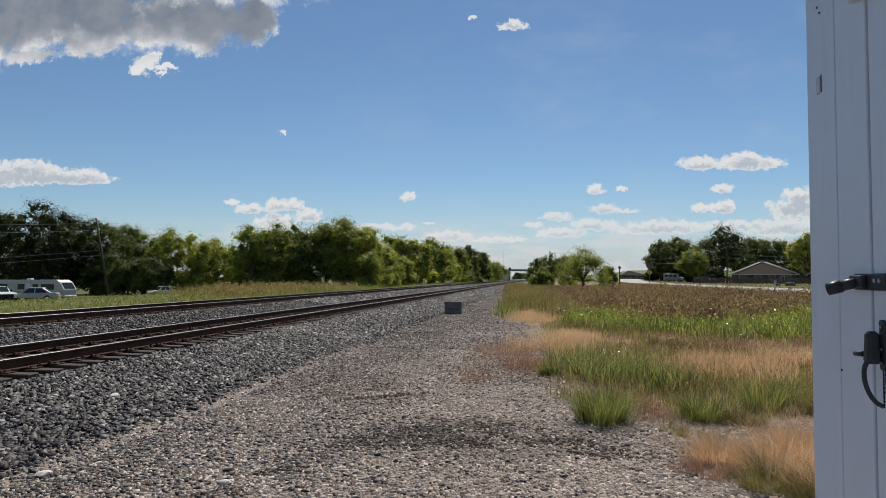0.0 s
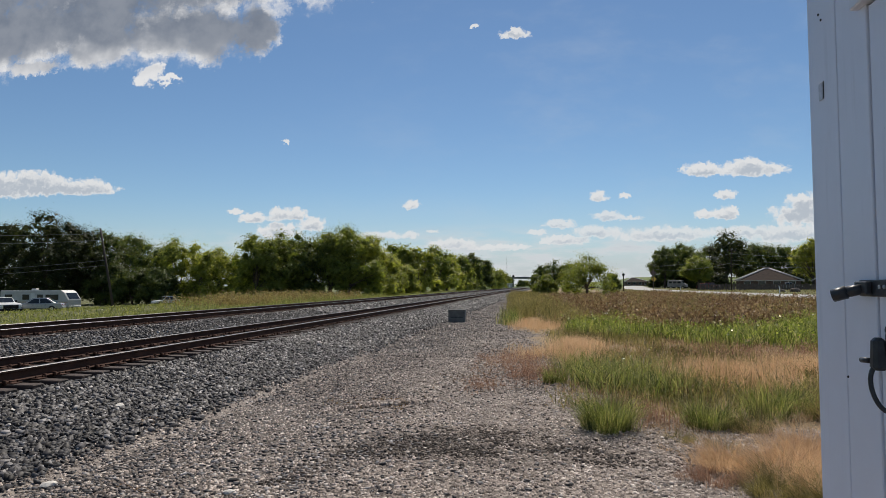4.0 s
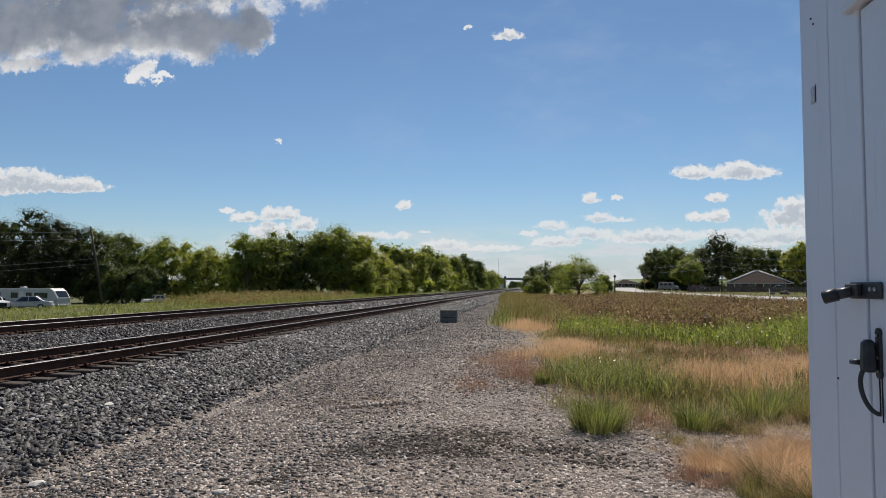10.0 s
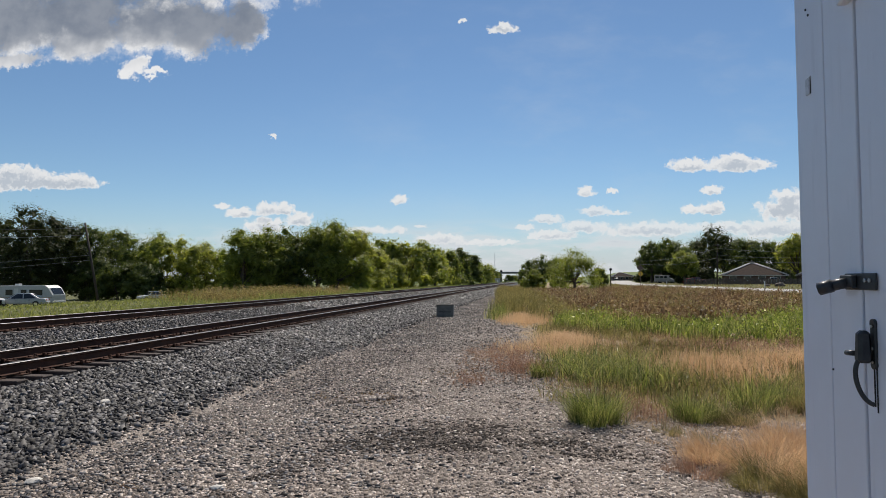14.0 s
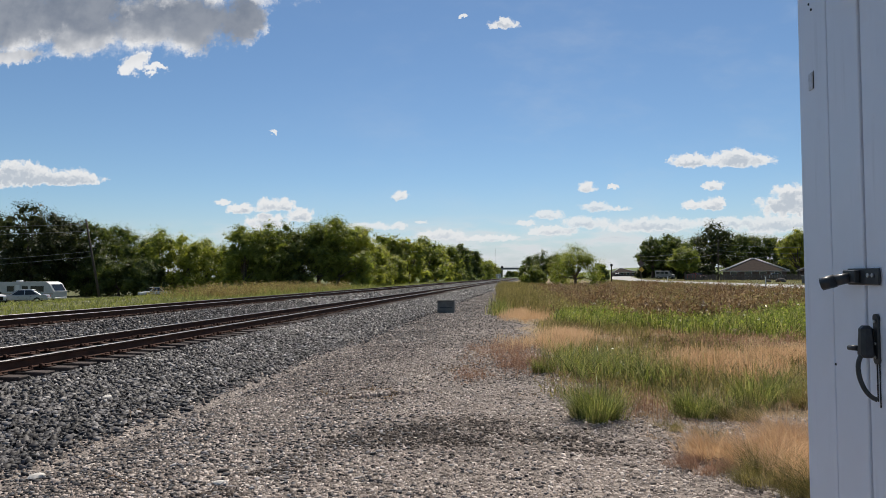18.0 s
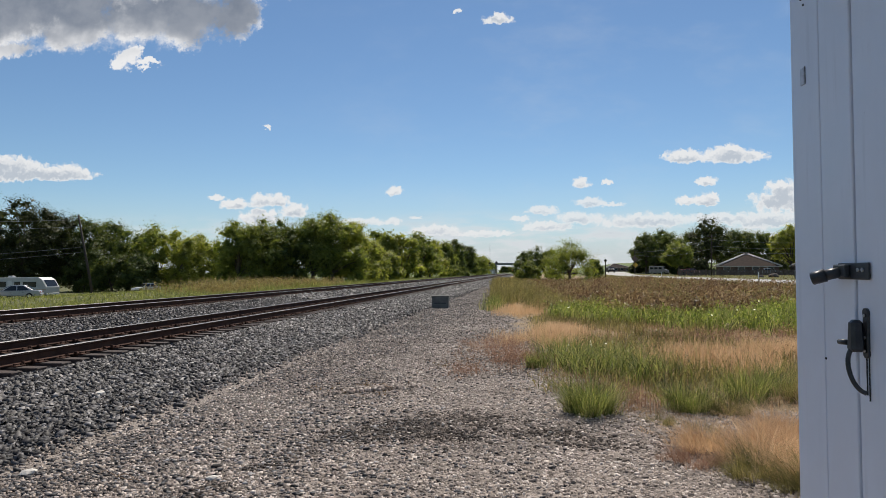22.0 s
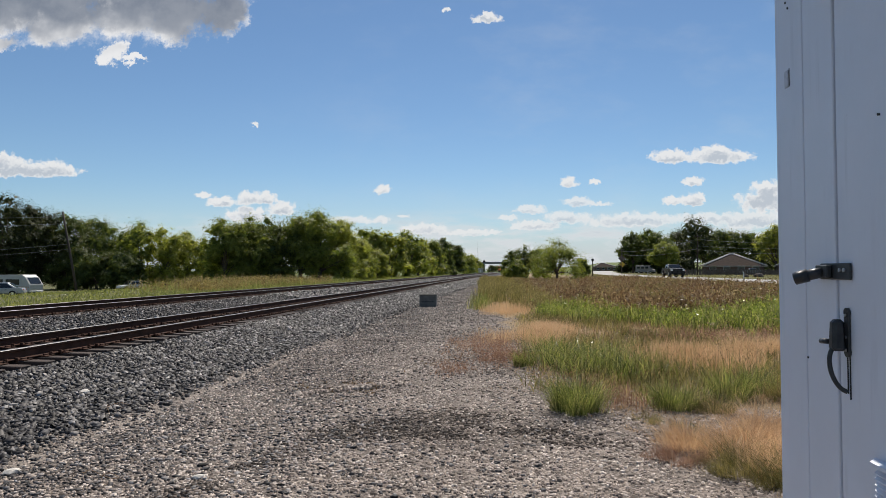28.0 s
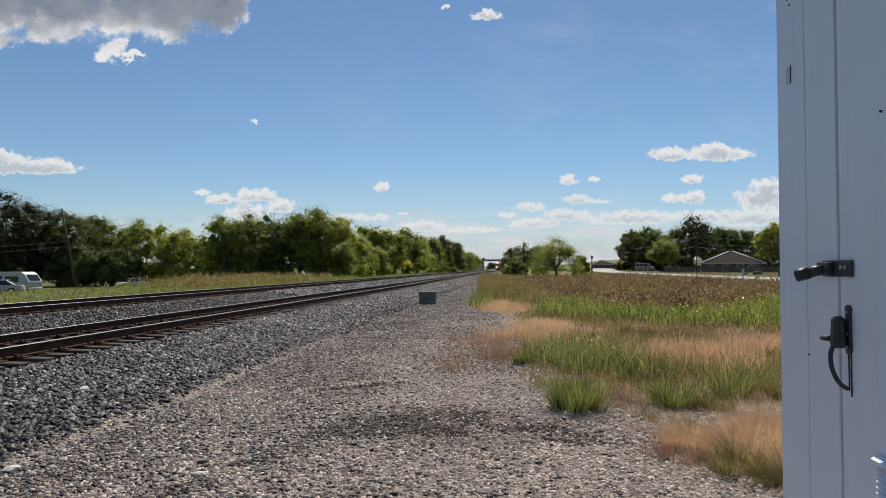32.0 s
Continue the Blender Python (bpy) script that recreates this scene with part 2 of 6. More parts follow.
def plain(name, color, rough=0.6, metal=0.0, vary=0.25, scale=6.0, grain=60.0, relief=0.25, relief_size=0.002, extra=None):
    """Paint, stone, steel or wood: two scales of stain over one colour, with a fine relief."""
    m, k = material(name)
    at = k.put("ShaderNodeTexCoord").outputs["Object"]
    big, small = k.noise(at, scale, 5.0), k.noise(at, grain, 4.0)
    amount = k.math("ADD", k.math("MULTIPLY", big, 0.65), k.math("MULTIPLY", small, 0.35))
    lo, hi = [c * (1 - vary) for c in color], [min(1, c * (1 + vary)) for c in color]
    col = k.mix(k.ramp(amount, 0.3, 0.7), lo, hi)
    r = k.ramp(amount, 0.3, 0.7, max(0.02, rough - 0.1), min(1, rough + 0.1))
    k.put("ShaderNodeOutputMaterial", Surface=bsdf(k, col, r, metal, bump(k, small, relief, relief_size), extra))
    return m


def island(name, colors, rough=0.85, translucent=0.0, wide=0.4, spec=0.2, through_tint=(1.25, 1.3, 0.7)):
    """Leaves, blades and stones: each piece takes its own colour between those given; patches a few metres wide shift it."""
    m, k = material(name)
    rnd = k.put("ShaderNodeNewGeometry").outputs["Random Per Island"]
    at = k.put("ShaderNodeTexCoord").outputs["Object"]
    f = k.math("ADD", k.math("MULTIPLY", rnd, 1 - wide), k.math("MULTIPLY", k.ramp(k.noise(at, 0.45, 3.0), 0.3, 0.7), wide))
    ramp = k.put("ShaderNodeValToRGB", Fac=f)
    els = ramp.color_ramp.elements
    while len(els) < len(colors):
        els.new(0.5)
    for i, c in enumerate(colors):
        els[i].position, els[i].color = i / (len(colors) - 1), (*c, 1)
    col = ramp.outputs[0]
    out = bsdf(k, col, rough, 0, None, {"Specular IOR Level": spec})
    if translucent:
        tr = k.put("ShaderNodeBsdfTranslucent", Color=k.mix(1.0, col, through_tint, "MULTIPLY"))
        out = k.put("ShaderNodeMixShader", Fac=translucent, i1=out, i2=tr.outputs[0]).outputs[0]
    k.put("ShaderNodeOutputMaterial", Surface=out)
    return m


def painted_steel(name, color):
    """Sheet steel under old paint: faint upright streaks, smudges and a slight orange-peel relief."""
    m, k = material(name)
    at = k.put("ShaderNodeTexCoord").outputs["Object"]
    streak = k.noise(k.put("ShaderNodeMapping", Vector=at, Scale=(14, 14, 0.9)).outputs[0], 1.0, 5.0, 0.6)
    smudge, speck, peel = k.noise(at, 3.2, 5.0, 0.6), k.noise(at, 55.0, 3.0), k.noise(at, 240.0, 2.0)
    dirt = k.math("MULTIPLY", k.ramp(streak, 0.5, 0.75), k.ramp(smudge, 0.42, 0.68))
    col = k.mix(k.ramp(smudge, 0.3, 0.75), [c * 0.965 for c in color], [c * 1.02 for c in color])
    col = k.mix(k.math("MULTIPLY", dirt, 0.42), col, [c * 0.62 for c in color])
    col = k.mix(k.math("MULTIPLY", k.ramp(speck, 0.72, 0.8), 0.35), col, [c * 0.55 for c in color])
    rough = k.ramp(smudge, 0.3, 0.7, 0.36, 0.5)
    k.put("ShaderNodeOutputMaterial", Surface=bsdf(k, col, rough, 0.0, bump(k, k.math("ADD", peel, k.math("MULTIPLY", smudge, 3.0)), 0.12, 0.0015)))
    return m


def ground_material():
    """Gravel lane, crushed stone, dry field and grass, by place, with ragged borders."""
    m, k = material("ground_soil")
    at = k.put("ShaderNodeTexCoord").outputs["Object"]
    p = k.put("ShaderNodeSeparateXYZ", Vector=at)
    x, y = p.outputs[0], p.outputs[1]
    n1, n2, n3 = k.noise(at, 0.35, 5.0), k.noise(at, 2.2, 5.0), k.noise(at, 14.0, 4.0)
    chips = k.put("ShaderNodeTexVoronoi", Vector=at, Scale=38.0)
    chips2 = k.put("ShaderNodeTexVoronoi", Vector=at, Scale=85.0)
    tone = k.put("ShaderNodeSeparateColor", Color=chips.outputs["Color"]).outputs[0]
    tone2 = k.put("ShaderNodeSeparateColor", Color=chips2.outputs["Color"]).outputs[1]
    mixed = k.math("ADD", k.math("MULTIPLY", tone, 0.6), k.math("MULTIPLY", tone2, 0.4))
    coarse = k.put("ShaderNodeTexVoronoi", Vector=at, Scale=11.0)
    speck = k.put("ShaderNodeSeparateColor", Color=coarse.outputs["Color"]).outputs[0]
    mixed = k.math("ADD", k.math("MULTIPLY", mixed, 0.55), k.math("MULTIPLY", k.ramp(speck, 0.25, 0.9), 0.45))
    gravel = k.mix(mixed, (0.055, 0.045, 0.038), (0.37, 0.31, 0.265))
    # the lane's dusty ruts and the dark patch of coarser stone
    dusty = k.ramp(k.math("ADD", n1, k.math("MULTIPLY", n2, 0.6)), 0.66, 0.95)
    gravel = k.mix(k.math("MULTIPLY", dusty, 0.4), gravel, (0.31, 0.27, 0.23))
    reach = k.math("MAXIMUM", k.math("SUBTRACT", -1.4, x), 0.0)
    bent = k.put("ShaderNodeCombineXYZ", X=x, Y=k.math("ADD", y, k.math("MULTIPLY", k.math("MULTIPLY", reach, reach), 1.7))).outputs[0]
    patch = k.vmath("MULTIPLY_ADD", k.vmath("ADD", bent, k.vmath("MULTIPLY_ADD", k.put("ShaderNodeTexNoise", Vector=at, Scale=0.9, Detail=6.0, Roughness=0.6).outputs["Color"], (2.0, 1.6, 0), (-1.0, -0.8, 0))),
        (1 / 2.2, 1 / 0.9, 0), (0.85 / 2.2, -7.25 / 0.9, 0))
    dark = k.math("MULTIPLY", k.ramp(k.vmath("LENGTH", patch), 1.25, 0.3), k.ramp(n2, 0.3, 0.6, 0.45, 1.0))
    gravel = k.mix(k.math("MULTIPLY", dark, 0.75), gravel, (0.05, 0.04, 0.033))
    # dark grit washed down from the bank
    grit = k.math("MULTIPLY", k.ramp(k.math("ADD", x, k.math("MULTIPLY", k.math("SUBTRACT", n2, 0.5), 2.2)), -1.5, -3.5), 0.78)
    gravel = k.mix(grit, gravel, k.mix(mixed, (0.018, 0.016, 0.015), (0.15, 0.132, 0.118)))
    toe = k.math("MULTIPLY", k.ramp(k.math("ABSOLUTE", k.math("ADD", x, k.math("ADD", 4.42, k.math("MULTIPLY", k.math("SUBTRACT", n2, 0.5), 0.5)))), 0.2, 0.05), k.math("MULTIPLY", k.ramp(n1, 0.25, 0.5), k.ramp(y, 30.0, 12.0)))
    gravel = k.mix(k.math("MULTIPLY", toe, 0.7), gravel, (0.33, 0.285, 0.245))
    stone = k.mix(mixed, (0.012, 0.011, 0.012), (0.075, 0.071, 0.072))
    straw = k.mix(n2, (0.24, 0.165, 0.09), (0.40, 0.30, 0.18))
    straw = k.mix(k.math("MULTIPLY", k.ramp(n3, 0.4, 0.7), 0.5), straw, (0.10, 0.085, 0.05))
    green = k.mix(n2, (0.06, 0.075, 0.025), (0.17, 0.16, 0.06))
    wob = k.math("ADD", k.math("MULTIPLY", k.math("SUBTRACT", n1, 0.5), 2.2), k.math("MULTIPLY", k.math("SUBTRACT", n2, 0.5), 1.2))
    # ballast from the toe of the bank to the far shoulder
    in_stone = k.ramp(k.math("ADD", x, k.math("MULTIPLY", wob, 0.15)), -4.8, -4.55, 1.0, 0.0)
    edge = k.math("SUBTRACT", k.math("ADD", k.math("ADD", k.math("MULTIPLY", k.ramp(y, 9.0, 38.0, 0, 1, False), -2.4), k.math("MULTIPLY", k.ramp(y, 38.0, 120.0, 0, 1, False), -3.2)), 0.75), x)
    edge = k.math("ADD", edge, k.math("MULTIPLY", k.ramp(y, 9.3, 8.3), 3.0))
    in_field = k.ramp(k.math("SUBTRACT", wob, edge), -0.25, 0.45)
    col = k.mix(in_field, gravel, straw)
    col = k.mix(k.ramp(k.math("ADD", x, wob), 17.0, 20.0), col, green)
    col = k.mix(in_stone, col, stone)
    col = k.mix(k.ramp(k.math("ADD", x, k.math("MULTIPLY", wob, 0.5)), -16.0, -16.9), col, green)
    col = k.mix(k.ramp(y, 350.0, 600.0), col, k.mix(n1, (0.09, 0.13, 0.03), (0.16, 0.19, 0.06)))
    h = k.math("ADD", k.math("MULTIPLY", chips.outputs["Distance"], -1.0), k.math("MULTIPLY", n3, 0.5))
    k.put("ShaderNodeOutputMaterial", Surface=bsdf(k, col, 0.92, 0, bump(k, h, 0.9, 0.02), {"Specular IOR Level": 0.25}))
    return m


M = dict(
    ground=ground_material(),
    ballast=island("ballast_stone", [(0.0075, 0.0067, 0.007), (0.018, 0.0163, 0.0168), (0.034, 0.031, 0.0315), (0.062, 0.057, 0.057), (0.105, 0.097, 0.096), (0.36, 0.34, 0.33)], 0.6, wide=0.06, spec=0.3),
    chip=island("gravel_chip", [(0.052, 0.042, 0.036), (0.21, 0.173, 0.148), (0.40, 0.334, 0.288), (0.76, 0.675, 0.60)], 0.75, wide=0.2, spec=0.25),
    chip_far=island("lane_gravel_tone", [(0.035, 0.0295, 0.0255), (0.125, 0.105, 0.091), (0.25, 0.212, 0.183), (0.58, 0.51, 0.45)], 0.75, wide=0.3, spec=0.25),
    patch=island("dark_gravel", [(0.014, 0.010, 0.008), (0.035, 0.026, 0.021), (0.075, 0.058, 0.047), (0.34, 0.28, 0.24)], 0.75, wide=0.15, spec=0.25),
    rust=plain("rusty_steel", (0.075, 0.038, 0.026), 0.9, 0.0, 0.35, 3.0, 80.0, 0.4, extra={"Specular IOR Level": 0.15}),
    shine=plain("polished_steel", (0.19, 0.18, 0.175), 0.5, 0.9, 0.08, 2.0, 40.0, 0.05),
    tie=plain("weathered_timber", (0.058, 0.04, 0.033), 0.9, 0.0, 0.5, 5.0, 45.0, 0.8, 0.006),
    concrete=plain("weathered_concrete", (0.15, 0.145, 0.13), 0.9, 0.0, 0.3, 4.0, 60.0, 0.5, 0.003),
    shed=painted_steel("pale_grey_paint", (0.77, 0.795, 0.87)),
    shed_trim=plain("grey_paint", (0.72, 0.74, 0.80), 0.45, 0.0, 0.05, 2.5, 40.0, 0.1),
    scuffed=plain("scuffed_grey_paint", (0.5, 0.52, 0.57), 0.5, 0.0, 0.25, 40.0, 160.0, 0.2, 0.0006),
    black=plain("black_steel", (0.030, 0.032, 0.035), 0.42, 0.1, 0.35, 20.0, 120.0, 0.2, 0.0006),
    galv=plain("galvanised_steel", (0.42, 0.43, 0.44), 0.5, 0.7, 0.15, 8.0, 60.0, 0.2),
    dark=plain("near_black", (0.03, 0.03, 0.032), 0.8, 0.0, 0.2),
    bark=plain("bark", (0.10, 0.075, 0.055), 0.95, 0.0, 0.4, 4.0, 25.0, 1.0, 0.02),
    leaf_light=island("leaf_yellow_green", [(0.115, 0.134, 0.027), (0.305, 0.32, 0.07), (0.48, 0.455, 0.124)], 0.5, 0.6, 0.5, 0.35),
    leaf_mid=island("leaf_green", [(0.078, 0.102, 0.0245), (0.215, 0.245, 0.056), (0.385, 0.385, 0.104)], 0.5, 0.58, 0.45, 0.35),
    leaf_dark=island("leaf_dark_green", [(0.040, 0.064, 0.0205), (0.111, 0.142, 0.0405), (0.222, 0.237, 0.065)], 0.5, 0.5, 0.4, 0.35),
    leaf_deep=island("leaf_deep_green", [(0.019, 0.0275, 0.0105), (0.046, 0.0575, 0.018), (0.105, 0.107, 0.029)], 0.55, 0.36, 0.4, 0.3),
    grass_green=island("green_grass", [(0.02, 0.027, 0.008), (0.085, 0.108, 0.029), (0.175, 0.2, 0.056), (0.39, 0.395, 0.17), (0.62, 0.5, 0.31)], 0.34, 0.43, 0.15, 0.55, (1.15, 1.2, 0.65)),
    grass_lush=island("leafy_weed_green", [(0.05, 0.075, 0.014), (0.17, 0.225, 0.04), (0.34, 0.38, 0.09), (0.6, 0.58, 0.28)], 0.35, 0.5, 0.15, 0.5, (1.25, 1.3, 0.6)),
    grass_mixed=island("yellowing_grass", [(0.040, 0.039, 0.014), (0.135, 0.126, 0.046), (0.28, 0.24, 0.105), (0.52, 0.42, 0.24)], 0.42, 0.45, 0.25, 0.45, (1.15, 1.12, 0.75)),
    meadow=island("meadow_grass", [(0.0713, 0.0954, 0.0296), (0.214, 0.231, 0.0741), (0.499, 0.491, 0.222)], 0.5, 0.48, 0.35, 0.35, (1.15, 1.15, 0.75)),
    grass_dry=island("dry_grass", [(0.40, 0.253, 0.152), (0.63, 0.445, 0.297), (0.78, 0.62, 0.46)], 0.8, 0.5, 0.35, 0.2, (1.1, 1.03, 0.82)),
    straw=island("straw", [(0.18, 0.115, 0.07), (0.40, 0.285, 0.185), (0.64, 0.50, 0.35)], 0.7, 0.45, 0.3, 0.3, (1.1, 1.03, 0.82)),
    weed_brown=island("brown_weeds", [(0.034, 0.020, 0.012), (0.12, 0.072, 0.039), (0.24, 0.155, 0.085), (0.62, 0.49, 0.31)], 0.5, 0.42, 0.25, 0.45, (1.1, 1.03, 0.78)),
    fleck=island("pale_glint_flecks", [(0.55, 0.45, 0.32), (0.72, 0.63, 0.50), (0.80, 0.74, 0.62)], 0.7, 0.3, 0.2, 0.2, (1.0, 1.0, 0.95)),
    asphalt=plain("pale_road", (0.40, 0.385, 0.36), 0.9, 0.0, 0.15, 0.6, 25.0, 0.4, 0.004),
)


# ---- building helpers ----
def mesh_np(name, verts, faces, mat, smooth=False):
    """A mesh out of arrays: verts (n, 3), faces (m, 3 or 4)."""
    verts, faces = np.asarray(verts, np.float32), np.asarray(faces, np.int32)
    me = bpy.data.meshes.new(name)
    count, sides = faces.shape
    me.vertices.add(len(verts))
    me.vertices.foreach_set("co", verts.ravel())
    me.loops.add(count * sides)
    me.loops.foreach_set("vertex_index", faces.ravel())
    me.polygons.add(count)
    me.polygons.foreach_set("loop_start", np.arange(0, count * sides, sides, dtype=np.int32))
    if smooth:
        me.polygons.foreach_set("use_smooth", np.ones(count, bool))
    me.update(calc_edges=True)
    me.validate()
    me.materials.append(mat)
    return me


def part(name, bm, mat, parent=None, label="", at=None):
    """Links a bmesh, or a finished mesh, as one object under a thing or a part."""
    if isinstance(bm, bmesh.types.BMesh):
        me = bpy.data.meshes.new(name)
        bm.to_mesh(me)
        bm.free()
        for one in mat if isinstance(mat, (list, tuple)) else [mat]:
            me.materials.append(one)
    else:
        me = bm
    ob = new(name, me)
    if parent is not None:
        ob.parent = parent
    if at is not None:
        ob.matrix_basis = at
    return tagged(ob, label) if label else ob


def empty(name, m, label, category, group="", kind=""):
    ob = new(name)
    ob.empty_display_size = 0.2
    ob.matrix_basis = m
    return tagged(ob, label, category, group, kind)


def box(bm, lo, hi, bevel=0.0, m=None, taper=(1, 1), segments=1):
    """A box between two corners, added to bm; its top may be narrower."""
    cx, cy = (lo[0] + hi[0]) / 2, (lo[1] + hi[1]) / 2
    vs = []
    for z, sx, sy in ((lo[2], 1, 1), (hi[2], *taper)):
        for a, b in ((lo[0], lo[1]), (hi[0], lo[1]), (hi[0], hi[1]), (lo[0], hi[1])):
            co = Vector((cx + (a - cx) * sx, cy + (b - cy) * sy, z))
            vs.append(bm.verts.new(m @ co if m else co))
    fs = [bm.faces.new([vs[i] for i in f]) for f in ((3, 2, 1, 0), (4, 5, 6, 7), (0, 1, 5, 4), (1, 2, 6, 5), (2, 3, 7, 6), (3, 0, 4, 7))]
    if bevel:
        edges = list({e for f in fs for e in f.edges})
        bmesh.ops.bevel(bm, geom=edges, offset=bevel, segments=segments, affect="EDGES", profile=0.5)
    return bm


def solid(lo, hi, bevel=0.0, m=None, taper=(1, 1), segments=1):
    return box(bmesh.new(), lo, hi, bevel, m, taper, segments)


def tube(bm, a, b, ra, rb=None, sides=10, caps=True):
    """A round bar from a to b, added to bm."""
    a, b, rb = Vector(a), Vector(b), ra if rb is None else rb
    turn = (b - a).to_track_quat("Z", "Y").to_matrix()
    rings = []
    for c, r in ((a, ra), (b, rb)):
        rings.append([bm.verts.new(c + turn @ Vector((r * math.cos(t), r * math.sin(t), 0))) for t in (2 * math.pi * i / sides for i in range(sides))])
    for i in range(sides):
        f = bm.faces.new((rings[0][i], rings[0][(i + 1) % sides], rings[1][(i + 1) % sides], rings[1][i]))
        f.smooth = True
    if caps:
        bm.faces.new(rings[0][::-1])
        bm.faces.new(rings[1])
    return bm


def bar(a, b, ra, rb=None, sides=10):
    return tube(bmesh.new(), a, b, ra, rb, sides)


def prism(outline, axis, lo, hi, bevel=0.0, bm=None):
    """An outline of (a, b) pairs drawn out along an axis: 'x' (outline in y, z), 'y' (in x, z) or 'z' (in x, y)."""
    bm = bm or bmesh.new()
    place = {"x": lambda a, b, c: (c, a, b), "y": lambda a, b, c: (a, c, b), "z": lambda a, b, c: (a, b, c)}[axis]
    low = [bm.verts.new(place(a, b, lo)) for a, b in outline]
    top = [bm.verts.new(place(a, b, hi)) for a, b in outline]
    n = len(outline)
    fs = [bm.faces.new(low[::-1]), bm.faces.new(top)] + [bm.faces.new((low[i], low[(i + 1) % n], top[(i + 1) % n], top[i])) for i in range(n)]
    bmesh.ops.recalc_face_normals(bm, faces=fs)
    if bevel:
        bmesh.ops.bevel(bm, geom=list({e for f in fs for e in f.edges}), offset=bevel, segments=2, affect="EDGES", profile=0.5)
    return bm


def step(a, b, v):
    t = np.clip((np.asarray(v, float) - a) / (b - a), 0, 1)
    return t * t * (3 - 2 * t)


# ---- the ground: one sheet ----
TRACK_X, TRACK_Z = (-8.54, -13.15), (0.515, 0.75)   # middle of each track, top of its rails
ROAD_Z = 0.75


def road_x(y):
    """The middle of the road: straight beside the line, then bending away."""
    y = np.asarray(y, float)
    return 25.2 + np.where(y > 172, 0.13 * (y - 172) - 1.5 * (1 - np.exp(-(np.maximum(y, 172) - 172) / 25)), 0)


def road_z(y):
    return ROAD_Z + 0.85 * step(130, 290, y)


def terrain(x, y):
    x, y = np.asarray(x, float), np.asarray(y, float)
    z = np.interp(x, [-600, -120, -84, -65, -55, -43, -34, -22, -17.2, -16.6, -15.1, -14.6, -11.7, -9.9, -7.05, -6.9, -4.6, -4.3, 0, 4, 15, 18],
                  [-2.0, -1.9, -1.75, -1.6, -1.05, -0.65, 0.0, 0.02, 0.0, 0.0, 0.50, 0.515, 0.515, 0.265, 0.25, 0.25, 0.02, 0, 0, 0.03, 0.2, 0.3])
    rx, rz = road_x(y), road_z(y)
    side = x - rx
    far = 0.8
    z = np.where(side > 4.6, rz * (1 - step(4.6, 20, side)) + far * step(4.6, 20, side), z)
    z = np.where((side > -9) & (side <= 4.6), z + (rz - 0.06 - z) * step(-9, -4.0, side), z)
    z = z + step(330, 560, y) * 0.4
    # the low green hill far off, behind the road
    z = z + 13 * step(640, 1000, y) * step(0, 140, x - 0.02 * y) * (1 - 0.35 * step(400, 900, x))
    rough = 0.02 * np.sin(x * 1.7 + 0.6 * np.sin(y * 0.9)) * np.sin(y * 0.83 + x * 0.3)
    return z + np.where((x > -4) | (x < -17), rough, 0)


def make_ground():
    xs = np.unique(np.concatenate([np.linspace(-4000, -300, 14), np.linspace(-300, -60, 20), np.linspace(-60, -17.2, 30), np.linspace(-17.2, -4.2, 66),
        np.linspace(-4.2, 16, 80), np.linspace(16, 70, 70), np.linspace(70, 300, 30), np.linspace(300, 4000, 14)]))
    ys = np.unique(np.concatenate([np.linspace(-900, -20, 12), np.linspace(-20, 4, 16), np.linspace(4, 24, 90), np.linspace(24, 60, 60), np.linspace(60, 400, 110),
        np.linspace(400, 1300, 40), np.linspace(1300, 4600, 10)]))
    gx, gy = np.meshgrid(xs, ys)
    v = np.stack([gx, gy, terrain(gx, gy)], -1).reshape(-1, 3)
    n, m = len(xs), len(ys)
    i = (np.arange(m - 1)[:, None] * n + np.arange(n - 1)[None]).ravel()
    ob = new("ground", mesh_np("ground", v, np.stack([i, i + 1, i + n + 1, i + n], 1), M["ground"], True))
    tagged(ob, "gravel lane, ballast bank and dry weedy field beside a railway", "ground", kind="structure")


make_ground()


def make_road():
    ys = np.concatenate([np.linspace(-300, 20, 12), np.linspace(24, 680, 190)])
    xm, zm = road_x(ys), road_z(ys) + 0.005
    bm = bmesh.new()
    last = None
    for x, y, z in zip(xm, ys, zm):
        ring = [bm.verts.new((x + dx, y, z + dz)) for dx, dz in ((-3.7, -0.12), (-3.5, 0.0), (0, 0.05), (3.5, 0.0), (3.7, -0.12))]
        if last:
            for a in range(4):
                bm.faces.new((last[a], last[a + 1], ring[a + 1], ring[a]))
        last = ring
    tagged(part("road", bm, M["asphalt"]), "pale sun-bleached two-lane asphalt road", "road", kind="structure")


make_road()


# ---- the two tracks ----
RAIL = [(-0.07, 0), (0.07, 0), (0.07, 0.012), (0.012, 0.03), (0.009, 0.12), (0.034, 0.132), (0.037, 0.165), (0.03, 0.172), (-0.03, 0.172), (-0.037, 0.165), (-0.034, 0.132), (-0.009, 0.12), (-0.012, 0.03), (-0.07, 0.012)]


def rail_mesh(y0, y1):
    bm = prism(RAIL, "y", y0, y1)
    bm.faces.ensure_lookup_table()
    for f in bm.faces:
        if f.normal.z > 0.5 and f.calc_center_median().z > 0.166:
            f.material_index = 1
    return bm


def tie_mesh():
    bm = solid((-1.3, -0.115, -0.17), (1.3, 0.115, 0), 0.012)
    me = bpy.data.meshes.new("tie")
    bm.to_mesh(me)
    bm.free()
    me.materials.append(M["tie"])
    return me


